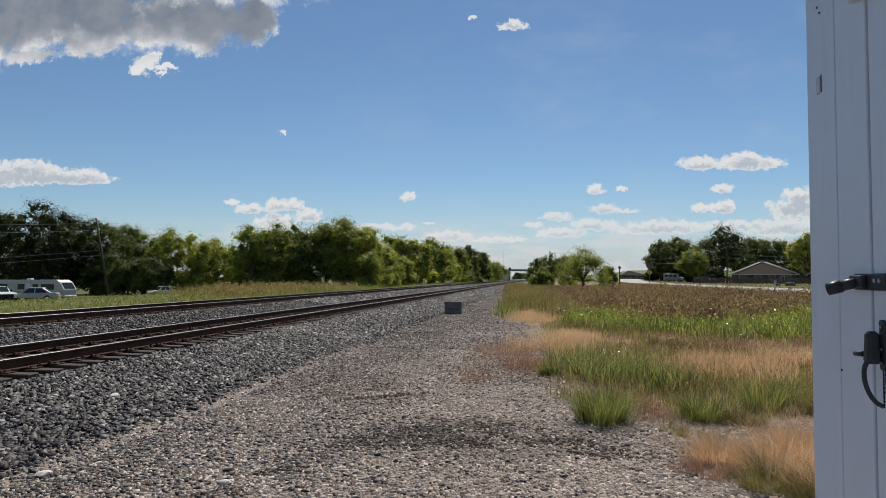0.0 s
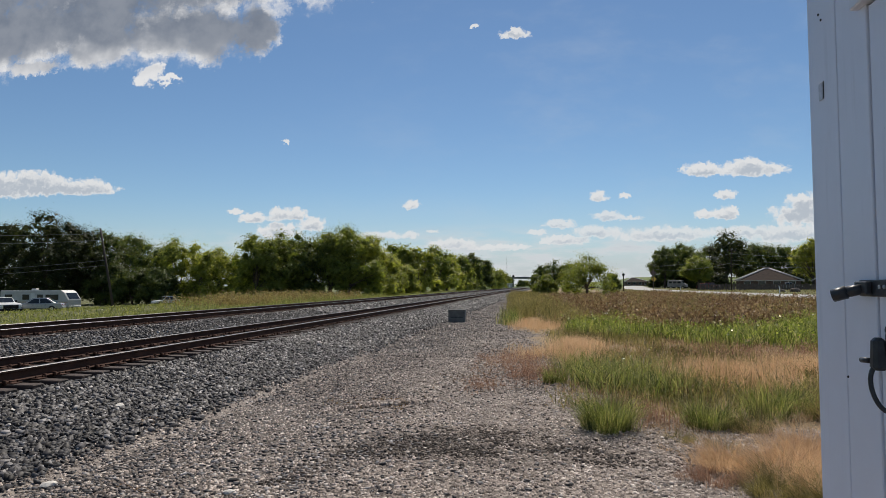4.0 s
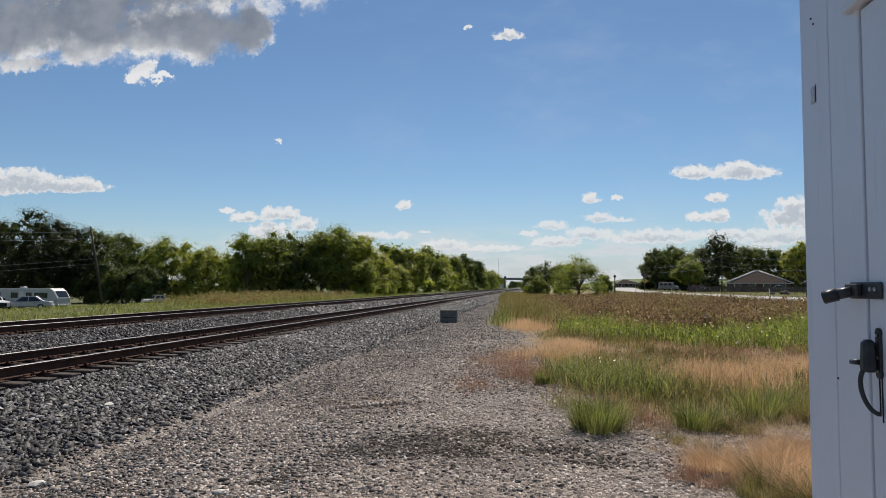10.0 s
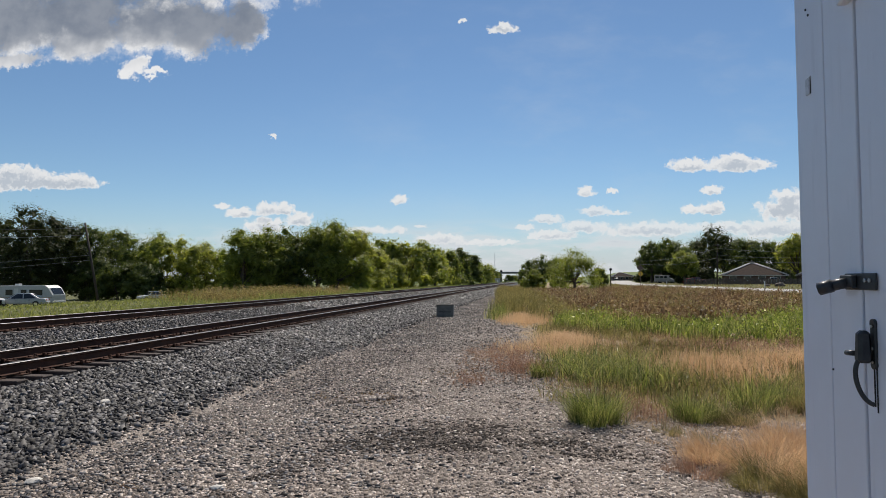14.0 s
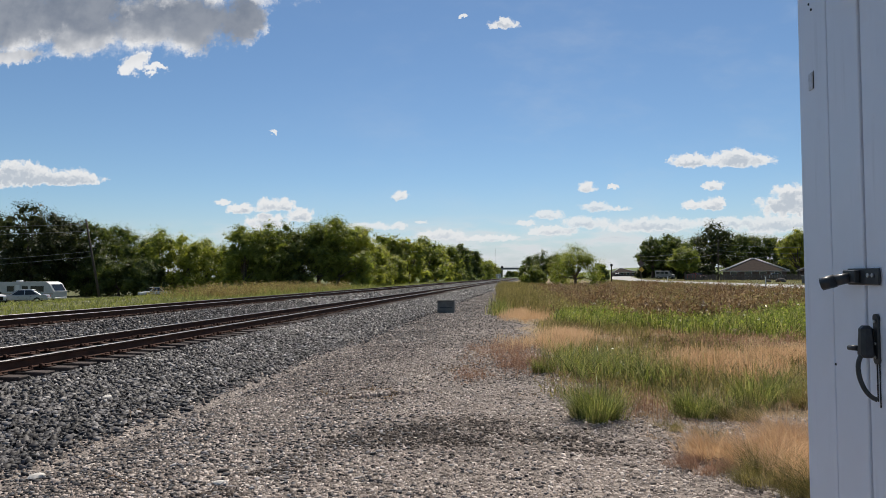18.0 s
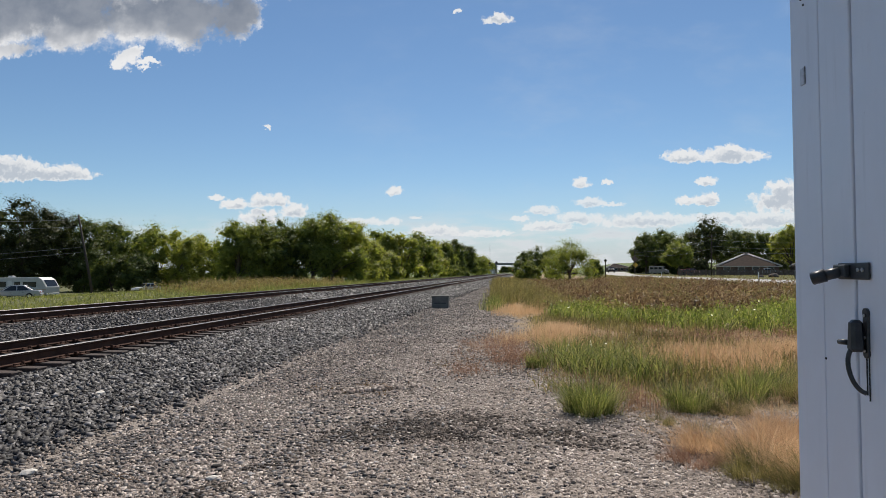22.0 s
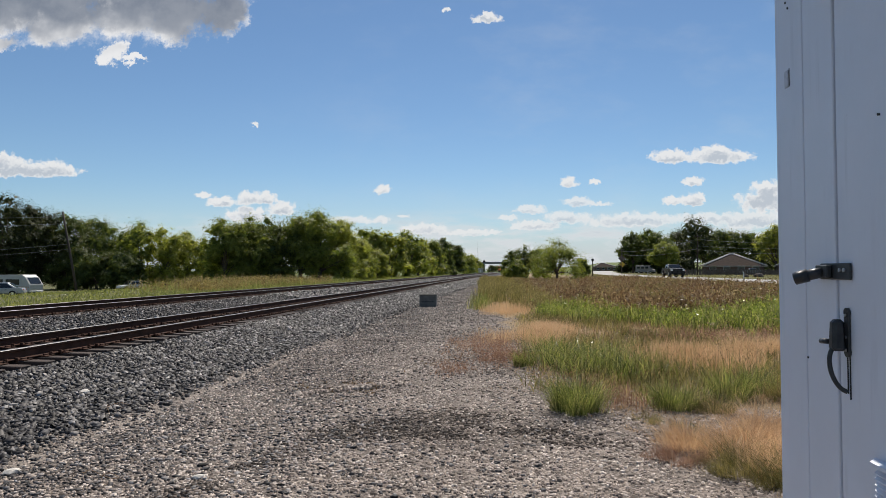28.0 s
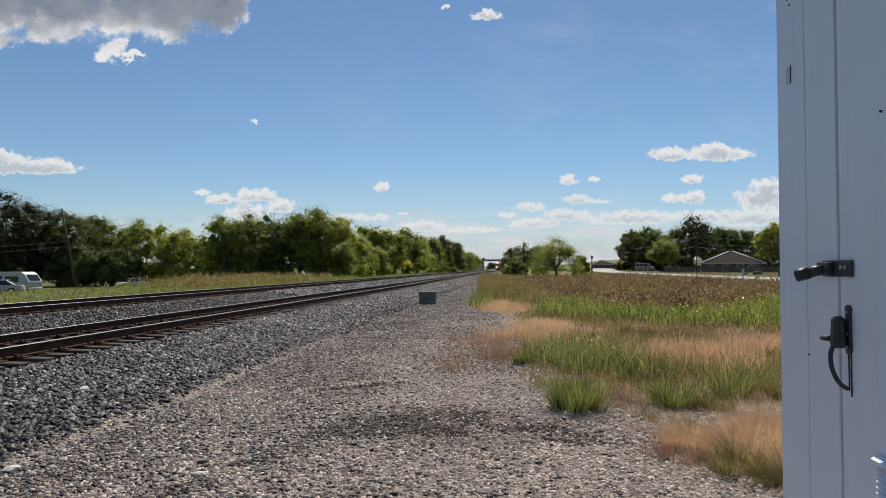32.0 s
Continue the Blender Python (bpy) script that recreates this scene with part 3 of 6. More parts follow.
def plate_mesh():
    bm = solid((-0.18, -0.095, 0), (0.18, 0.095, 0.016), 0.004)
    for sx, sy in ((-0.1, 0.05), (0.1, -0.05), (-0.13, -0.06), (0.13, 0.06)):
        box(bm, (sx - 0.014, sy - 0.014, 0.01), (sx + 0.014, sy + 0.014, 0.045), 0.004)
    me = bpy.data.meshes.new("tie_plate")
    bm.to_mesh(me)
    bm.free()
    me.materials.append(M["rust"])
    return me


def box_rows(centres, size, turn=None):
    """Many boxes as arrays: centres (n, 3), one size."""
    c = np.asarray(centres, float)
    k = np.array([(a, b, d) for d in (-1, 1) for a, b in ((-1, -1), (1, -1), (1, 1), (-1, 1))], float) * np.asarray(size) / 2
    f = np.array([(3, 2, 1, 0), (4, 5, 6, 7), (0, 1, 5, 4), (1, 2, 6, 5), (2, 3, 7, 6), (3, 0, 4, 7)])
    v = (c[:, None] + k[None]).reshape(-1, 3)
    return v, (f[None] + 8 * np.arange(len(c))[:, None, None]).reshape(-1, 4)


def make_track(cx, top, label, plates):
    rnd = random.Random(int(-cx * 10))
    track = empty("railway_track", pose(cx, 0, 0), label, "railway track", "parallel tracks", "structure")
    base = top - 0.172
    for side in (-0.755, 0.755):
        part("rail", rail_mesh(-40, 1500), [M["rust"], M["shine"]], track, "rust-brown steel rail with a polished head", pose(side, 0, base))
    tie, plate = tie_mesh(), plate_mesh()
    y, tie_top = 3.2, base - 0.016
    for i in range(290):
        y += 0.5
        part("tie", tie, None, track, "", pose(rnd.uniform(-0.03, 0.03), y + rnd.uniform(-0.02, 0.02), tie_top + rnd.uniform(-0.006, 0.0), 0, 0, rnd.uniform(-0.8, 0.8)))
        if i < plates:
            for side in (-0.755, 0.755):
                part("tie_plate", plate, None, track, "", pose(side, y, tie_top))
    far = [(0, yy, tie_top - 0.085) for yy in np.arange(y + 0.5, y + 330, 0.5)]
    v, f = box_rows(far, (2.6, 0.23, 0.17))
    tagged(part("ties", mesh_np("ties", v, f, M["tie"]), None, track), kind="stuff")
    # rail anchors clipped under the rail beside the ties
    spots = [(side + dx, yy + dy, base + 0.012) for side in (-0.755, 0.755) for yy in np.arange(4.2, 60, 1.0) for dy in (0.14, 0.36) for dx in (-0.085, 0.085)]
    v, f = box_rows(spots, (0.05, 0.03, 0.07))
    tagged(part("rail_anchors", mesh_np("rail_anchors", v, f, M["rust"]), None, track), kind="stuff")


make_track(TRACK_X[0], TRACK_Z[0], "railway track of rusty rails on weathered timber ties in ballast", 110)
make_track(TRACK_X[1], TRACK_Z[1], "farther railway track of rusty rails on a raised ballast bed", 60)


def stones(name, xyz, size, seed, mat, label, flat=0.7, tip=0.55):
    """Broken stones scattered at places xyz, each a cut block of its own shape."""
    rng = np.random.default_rng(seed)
    n = len(xyz)
    corner = np.array([(a, b, d) for d in (-1, 1) for a, b in ((-1, -1), (1, -1), (1, 1), (-1, 1))], float)
    v = corner[None] * rng.uniform(0.35, 1.0, (n, 8, 3)) * (np.array([1, 0.75, flat])[None, None] * rng.uniform(0.75, 1.25, (n, 1, 3)))
    s = (size * np.clip(np.exp(rng.normal(0, 0.42, n)), 0.45, 1.9))[:, None, None] / 2
    ang = rng.uniform(0, 2 * np.pi, n)
    tilt, spin = rng.normal(0, tip, n), rng.uniform(0, 2 * np.pi, n)

    def turn(v, a, i, j):
        c, d = np.cos(a)[:, None], np.sin(a)[:, None]
        out = v.copy()
        out[..., i], out[..., j] = v[..., i] * c - v[..., j] * d, v[..., i] * d + v[..., j] * c
        return out
    v = turn(turn(turn(v * s, spin, 0, 1), tilt, 1, 2), ang, 0, 1) + np.asarray(xyz)[:, None]
    quad = np.array([(4, 5, 6, 7), (0, 1, 5, 4), (1, 2, 6, 5), (2, 3, 7, 6), (3, 0, 4, 7)])
    tri = np.concatenate([quad[:, [0, 1, 2]], quad[:, [0, 2, 3]]])
    f = (tri[None] + 8 * np.arange(n)[:, None, None]).reshape(-1, 3)
    tagged(new(name, mesh_np(name, v.reshape(-1, 3), f, mat)), label, "gravel", kind="stuff")


def chips(name, xyz, size, seed, mat, label, rise=0.6):
    """Small broken stones: a tilted flat face over three steep sides, sunk into the ground."""
    rng = np.random.default_rng(seed)
    n = len(xyz)
    r = size * np.clip(np.exp(rng.normal(0, 0.42, n)), 0.4, 2.0) / 2
    a = rng.uniform(0, 2 * np.pi, n)[:, None] + np.array([0, 1, 2]) * 2 * np.pi / 3 + rng.uniform(-0.5, 0.5, (n, 3))
    q = r[:, None] * rng.uniform(0.8, 1.45, (n, 3))
    v = np.zeros((n, 6, 3))
    v[:, :3, 0], v[:, :3, 1] = q * np.cos(a), q * np.sin(a)
    v[:, :3, 2] = -0.15 * r[:, None]
    v[:, 3:] = v[:, :3] * rng.uniform(0.6, 0.98, (n, 3, 1))
    v[:, 3:, 2] = r[:, None] * rise * rng.uniform(0.7, 1.9, (n, 1)) + r[:, None] * rise * rng.uniform(-0.35, 0.5, (n, 3))
    v += np.asarray(xyz)[:, None]
    f = np.array([(3, 4, 5), (0, 1, 4), (0, 4, 3), (1, 2, 5), (1, 5, 4), (2, 0, 3), (2, 3, 5)])
    tagged(new(name, mesh_np(name, v.reshape(-1, 3), (f[None] + 6 * np.arange(n)[:, None, None]).reshape(-1, 3), mat)), label, "gravel", kind="stuff")


def scatter(rng, count, x0, x1, y0, y1, power=1.0):
    """Places over a strip of ground, denser towards y0 for a power above 1."""
    x, y = rng.uniform(x0, x1, count), y0 + (y1 - y0) * rng.uniform(0, 1, count) ** power
    return x, y, terrain(x, y)


def make_ballast():
    rng = np.random.default_rng(5)
    x, y, z = scatter(rng, 30000, -7.3, -4.3, 4.0, 19, 1.4)
    keep = (x < -4.72 + rng.normal(0, 0.16, len(x)))
    stones("ballast_bank", np.stack([x, y, z + 0.008], 1)[keep], 0.06, 1, M["ballast"], "dark grey crushed stone on the bank beside the track", 0.62, 0.62)
    x, y, z = scatter(rng, 24000, -7.3, -4.3, 17, 60, 1.5)
    keep = (x < -4.72 + rng.normal(0, 0.2, len(x)))
    stones("ballast_bank_far", np.stack([x, y, z + 0.01], 1)[keep], 0.075, 11, M["ballast"], "dark grey crushed stone farther along the bank", 0.8)
    x, y, z = scatter(rng, 5000, -7.3, -4.5, 58, 150, 1.5)
    stones("ballast_bank_end", np.stack([x, y, z + 0.01], 1), 0.14, 12, M["ballast"], "dark grey crushed stone at the far end of the bank", 0.8)
    x, y, z = scatter(rng, 7000, -9.9, -7.2, 4.0, 22, 1.4)
    gap = np.abs((y - 3.7 + 0.25) % 0.5 - 0.25) > 0.13
    stones("ballast_bed", np.stack([x, y, z - 0.004], 1)[gap], 0.06, 2, M["ballast"], "dark grey crushed stone between the ties")
    x, y, z = scatter(rng, 14000, -12.3, -9.8, 6.0, 34, 1.3)
    stones("ballast_middle", np.stack([x, y, z + 0.012], 1), 0.055, 3, M["ballast"], "dark grey crushed stone between the two tracks", 0.7, 0.6)
    x, y, z = scatter(rng, 8500, -12.3, -9.8, 32, 130, 1.5)
    stones("ballast_middle_far", np.stack([x, y, z + 0.01], 1), 0.12, 13, M["ballast"], "dark grey crushed stone between the tracks farther on")
    def in_patch(x, y):
        w = np.array([noise.noise(Vector((a * 0.8, b * 1.5, 0.0))) + 0.8 * noise.noise(Vector((a * 2.2, b * 3.0, 4.0))) for a, b in zip(x, y)])
        return ((x + 0.85) / 2.0) ** 2 + ((y - 7.35 + 1.7 * np.maximum(0, -1.4 - x) ** 2 + 0.5 * np.maximum(0, x) ** 2) / 0.8) ** 2 + 1.7 * w

    x, y, z = scatter(rng, 92000, -4.8, 4.2, 4.2, 17, 1.75)
    keep = (x < 1.4 + np.maximum(0, 9.3 - y) * 2.6 - np.maximum(0, y - 9.3) * 0.12 + rng.normal(0, 0.3, len(x))) & (in_patch(x, y) > rng.uniform(-0.3, 1.0, len(x)))
    keep &= (np.abs(x + 4.42) > rng.uniform(-0.12, 0.15, len(x)))
    chips("lane_gravel", np.stack([x, y, z], 1)[keep], 0.024, 4, M["chip"], "pale grey-brown broken gravel on the lane", 0.36)
    x, y, z = scatter(rng, 26000, -4.7, 1.3, 10.5, 75, 1.7)
    keep = (x < 0.9 - 0.12 * (y - 10) + 0.06 * np.maximum(0, y - 17) + rng.normal(0, 0.2, len(x))) & (y > 10.5 + 6 * rng.uniform(0, 1, len(x)) ** 1.5)
    chips("lane_gravel_far", np.stack([x, y, z], 1)[keep], 0.045, 14, M["chip_far"], "grey-brown gravel farther along the lane", 0.4)
    x, y, z = scatter(rng, 11000, -4.3, 1.25, -1.5, 4.3)
    chips("near_gravel", np.stack([x, y, z], 1), 0.029, 15, M["chip"], "pale grey gravel beside the shed", 0.28)
    x, y, z = scatter(rng, 6000, -4.6, 1.4, 4.3, 18, 1.5)
    clear = np.abs(x + 4.42) > rng.uniform(-0.1, 0.17, len(x))
    stones("lane_stones", np.stack([x, y, z + 0.004], 1)[clear], 0.032, 6, M["chip"], "larger stones scattered on the gravel lane", 0.55, 0.45)
    x, y, z = scatter(rng, 34000, -3.6, 2.0, 4.6, 9.0)
    near = in_patch(x, y) < rng.uniform(-0.3, 1.2, len(x))
    chips("coarse_patch", np.stack([x, y, z], 1)[near], 0.03, 7, M["patch"], "patch of darker brown stone on the lane", 0.4)
    # ballast that has rolled off the bank into the lane
    x, y, z = scatter(rng, 36000, -4.9, 0.4, 4.2, 42, 1.9)
    drift = np.array([noise.noise(Vector((a * 0.7, b * 0.35, 9.0))) + 0.6 * noise.noise(Vector((a * 2.1, b * 1.2, 5.0))) for a, b in zip(x, y)])
    keep = rng.uniform(0, 1, len(x)) < np.clip(np.exp(-(x + 4.5) / 2.2) * (1.1 + 1.8 * drift) + 0.2 * np.maximum(0, drift), 0, 1)
    keep &= np.abs(x + 4.42) > rng.uniform(-0.12, 0.17, len(x))
    stones("spilled_ballast", np.stack([x, y, z + 0.004], 1)[keep], 0.037, 16, M["ballast"], "dark crushed stone spilled over the gravel lane", 0.4, 0.28)
    # the low ridge of scraped-up gravel across the lane
    t = rng.uniform(0, 1, 1500)
    x, y = -3.0 + 1.4 * t + rng.normal(0, 0.04, 1500), 8.9 + 1.2 * t ** 0.8 + rng.normal(0, 0.06, 1500)
    chips("gravel_ridge", np.stack([x, y, terrain(x, y) + rng.uniform(0, 0.028, 1500) * np.sin(np.pi * t)], 1), 0.034, 8, M["chip"], "low ridge of scraped-up gravel across the lane")


make_ballast()


# ---- the equipment shed beside the camera ----
def make_shed():
    X, far, near, low, high = 1.3, 3.357, -2.6, 0.12, 3.65
    shed = empty("equipment_shed", pose(X, 0, 0), "pale grey painted steel equipment shed with black door fittings", "shed")
    part("foundation", solid((0.05, near + 0.05, -0.1), (2.35, far - 0.05, low), 0.02), M["concrete"], shed, "concrete footing")
    part("end_wall", solid((0.03, far - 0.04, low), (2.4, far - 0.006, high), 0.004), M["shed"], shed)
    part("end_wall", solid((0.03, near, low), (2.4, near + 0.04, high), 0.004), M["shed"], shed)
    part("rear_wall", solid((2.36, near + 0.042, low), (2.4, far - 0.042, high), 0.004), M["shed"], shed)
    # long wall: folded sheets that meet in narrow joints, then the door
    for a, b, name in ((3.063, far, "corner_sheet"), (2.788, 3.055, "wall_sheet")):
        part(name, solid((0, a, low), (0.03, b, high), 0.005, None, (1, 1), 2), M["shed"], shed)
    part("door", solid((0.004, 1.72, low + 0.1), (0.04, 2.774, 2.868), 0.005, None, (1, 1), 2), M["shed"], shed, "pale grey steel door")
    part("wall_sheet", solid((0, near + 0.042, low), (0.03, 1.712, high), 0.005), M["shed"], shed)
    part("door_header", solid((-0.035, 1.6, 2.88), (0.03, 2.85, 2.93), 0.006), M["shed_trim"], shed, "folded drip edge over the door")
    part("wall_sheet", solid((0, 1.716, 2.934), (0.03, 2.78, high), 0.004), M["shed"], shed)
    part("inner_frame", solid((0.045, 1.715, low), (0.08, 3.3, high), 0.0), M["dark"], shed)
    part("roof", solid((-0.12, near - 0.12, high), (2.52, far + 0.1, high + 0.07), 0.015), M["shed_trim"], shed)
    # embossed mark near the corner
    part("scuffed_tab", solid((-0.007, 3.196, 2.612), (0.0, 3.236, 2.692), 0.002), M["scuffed"], shed, "small painted-over steel tab")
    # thin dark sliver: the tab's shadow, put in as colour
    part("tab_shadow", solid((-0.003, 3.193, 2.614), (0.0, 3.1955, 2.696)), M["dark"], shed)
    for y, z, r in ((2.455, 2.303, 0.0045), (3.045, 1.367, 0.005), (3.2, 2.985, 0.006), (3.225, 3.02, 0.006)):
        part("rivet", bar((-0.004, y, z), (0.003, y, z), r, None, 8), M["dark"], shed)
    # hasp: a plate across the joint and a round lock shroud that sticks out
    hasp = part("hasp_plate", solid((-0.008, 2.66, 1.712), (0, 2.905, 1.778), 0.003), M["black"], shed, "black steel hasp plate")
    part("bracket", solid((-0.03, 2.80, 1.72), (-0.008, 2.90, 1.772), 0.004), M["black"], hasp)
    bm = bar((-0.02, 2.85, 1.742), (-0.07, 2.882, 1.728), 0.021, 0.023, 16)
    tube(bm, (-0.066, 2.88, 1.729), (-0.112, 2.903, 1.713), 0.027, 0.026, 8)
    part("lock_shroud", bm, M["black"], hasp, "black tubular lock shroud")
    # flat dark disc on the capped end, for the shade inside the tube
    part("mouth_shade", bar((-0.1121, 2.903, 1.713), (-0.1136, 2.9038, 1.7125), 0.02, None, 8), M["dark"], hasp)
    for y in (2.70, 2.735):
        part("bolt", bar((-0.014, y, 1.75), (-0.007, y, 1.75), 0.008, None, 8), M["galv"], hasp, "bright bolt head")
    # pull handle on its long rounded plate
    bm = solid((-0.007, 2.682, 1.43), (0.004, 2.718, 1.585), 0.003)
    tube(bm, (-0.007, 2.70, 1.585), (0.004, 2.70, 1.585), 0.018, None, 16)
    tube(bm, (-0.007, 2.70, 1.43), (0.004, 2.70, 1.43), 0.018, None, 16)
    handle = part("handle_plate", bm, M["black"], shed, "black rounded handle plate")
    part("lock_body", solid((-0.06, 2.688, 1.435), (-0.007, 2.74, 1.558), 0.012, None, (0.82, 0.8), 1), M["black"], handle)
    part("release_knob", bar((-0.05, 2.745, 1.468), (-0.06, 2.79, 1.466), 0.0105, None, 12), M["black"], handle)
    bm = bmesh.new()
    bend = [(-0.050, 2.715, 1.448), (-0.061, 2.718, 1.42), (-0.063, 2.718, 1.385), (-0.059, 2.712, 1.35), (-0.048, 2.704, 1.315), (-0.031, 2.695, 1.29), (-0.012, 2.685, 1.28)]
    bend = [Vector(p) for p in bend]
    for _ in range(2):
        # rounded by cutting its corners
        bend = [bend[0]] + [q for a, b in zip(bend, bend[1:]) for q in (a.lerp(b, 0.25), a.lerp(b, 0.75))] + [bend[-1]]
    rings = []
    for i, p in enumerate(bend):
        turn = (bend[min(i + 1, len(bend) - 1)] - bend[max(i - 1, 0)]).to_track_quat("X", "Y").to_matrix()
        rings.append([bm.verts.new(p + turn @ Vector((0, 0.0088 * math.cos(q * math.pi / 6), 0.0088 * math.sin(q * math.pi / 6)))) for q in range(12)])
    for a, b in zip(rings, rings[1:]):
        for q in range(12):
            bm.faces.new((a[q], a[(q + 1) % 12], b[(q + 1) % 12], b[q])).smooth = True
    bm.faces.new(rings[0][::-1])
    bm.faces.new(rings[-1])
    part("grip", bm, M["black"], handle, "curved black grip")
    for z in (1.575, 1.44, 1.49):
        part("screw", bar((-0.011, 2.70, z), (-0.006, 2.70, z), 0.006, None, 8), M["galv"], handle)
    for y, z in ((2.708, 1.27), (2.69, 1.25)):
        part("dark_streak", solid((-0.0012, y - 0.0006, z), (0.0044, y + 0.0006, 1.42)), M["dark"], shed, "thin dark streak below the handle")
    # louvred vent low in the door
    vent = part("vent_frame", solid((-0.004, 2.16, 0.53), (0.004, 2.51, 1.075), 0.0015), M["shed"], shed, "louvred door vent")
    bm = prism([(-0.004, 1.058), (-0.036, 1.058), (-0.036, 1.07), (-0.004, 1.08)], "y", 2.155, 2.513)
    for w in bm.verts:
        w.co.y -= 0.022 * (1 if w.co.y > 2.35 else -1) if w.co.x < -0.01 else 0
    part("hood", bm, M["shed"], vent, "folded hood over the vent")
    for i in range(25):
        z = 0.545 + i * 0.0202
        bm = prism([(-0.0035, z), (-0.026, z + 0.001), (-0.026, z + 0.004), (-0.0035, z + 0.0135)], "y", 2.17, 2.50)
        for w in bm.verts:
            # the pressed ends slope back to the plate
            w.co.y -= 0.018 * (1 if w.co.y > 2.35 else -1) if w.co.x < -0.01 else 0
        part("louvre", bm, M["shed"], vent)


make_shed()


def make_box():
    b = empty("trackside_box", pose(-4.05, 31.9, 0, 0, 0, 2), "weathered grey concrete trackside box with a lid", "utility box")
    part("box_body", solid((-0.4, -0.3, -0.05), (0.4, 0.3, 0.54), 0.015), M["concrete"], b)
    part("lid", solid((-0.43, -0.34, 0.54), (0.43, 0.34, 0.61), 0.015), M["concrete"], b, "thin overhanging concrete lid")
    # flat dark strip on the front face
    part("dark_slit", solid((-0.3, -0.302, 0.22), (0.3, -0.28, 0.26)), M["dark"], b)


make_box()


def make_stone(name, x, y, size, colour, label, seed):
    bm = bmesh.new()
    bmesh.ops.create_icosphere(bm, subdivisions=2, radius=1)
    for v in bm.verts:
        v.co *= 1 + 0.25 * noise.noise(v.co * 1.7 + Vector((seed, 0, 0)))
        v.co = Vector((v.co.x * size, v.co.y * size * 0.7, v.co.z * size * 0.4))
    ob = part(name, bm, colour)
    ob.matrix_basis = pose(x, y, float(terrain(x, y)) + size * 0.2, 0, 0, seed * 40)
    tagged(ob, label, "stone", "loose stones")


M["pale_stone"] = plain("pale_stone", (0.62, 0.58, 0.52), 0.9, 0, 0.12, 10, 80, 0.5)
make_stone("stone", -2.64, 5.36, 0.055, M["pale_stone"], "flat pale limestone lump on the gravel lane", 1)
make_stone("stone", -4.29, 5.29, 0.075, M["pale_stone"], "whitish limestone lump at the toe of the bank", 2)
M["dark_stone"] = plain("dark_stone", (0.03, 0.026, 0.023), 0.85, 0, 0.3, 10, 80, 0.5)
make_stone("stone", -2.77, 5.71, 0.05, M["dark_stone"], "dark angular lump standing on the gravel lane", 5)
make_stone("stone", -5.62, 8.2, 0.09, M["pale_stone"], "pale lump lying in the dark ballast", 3)


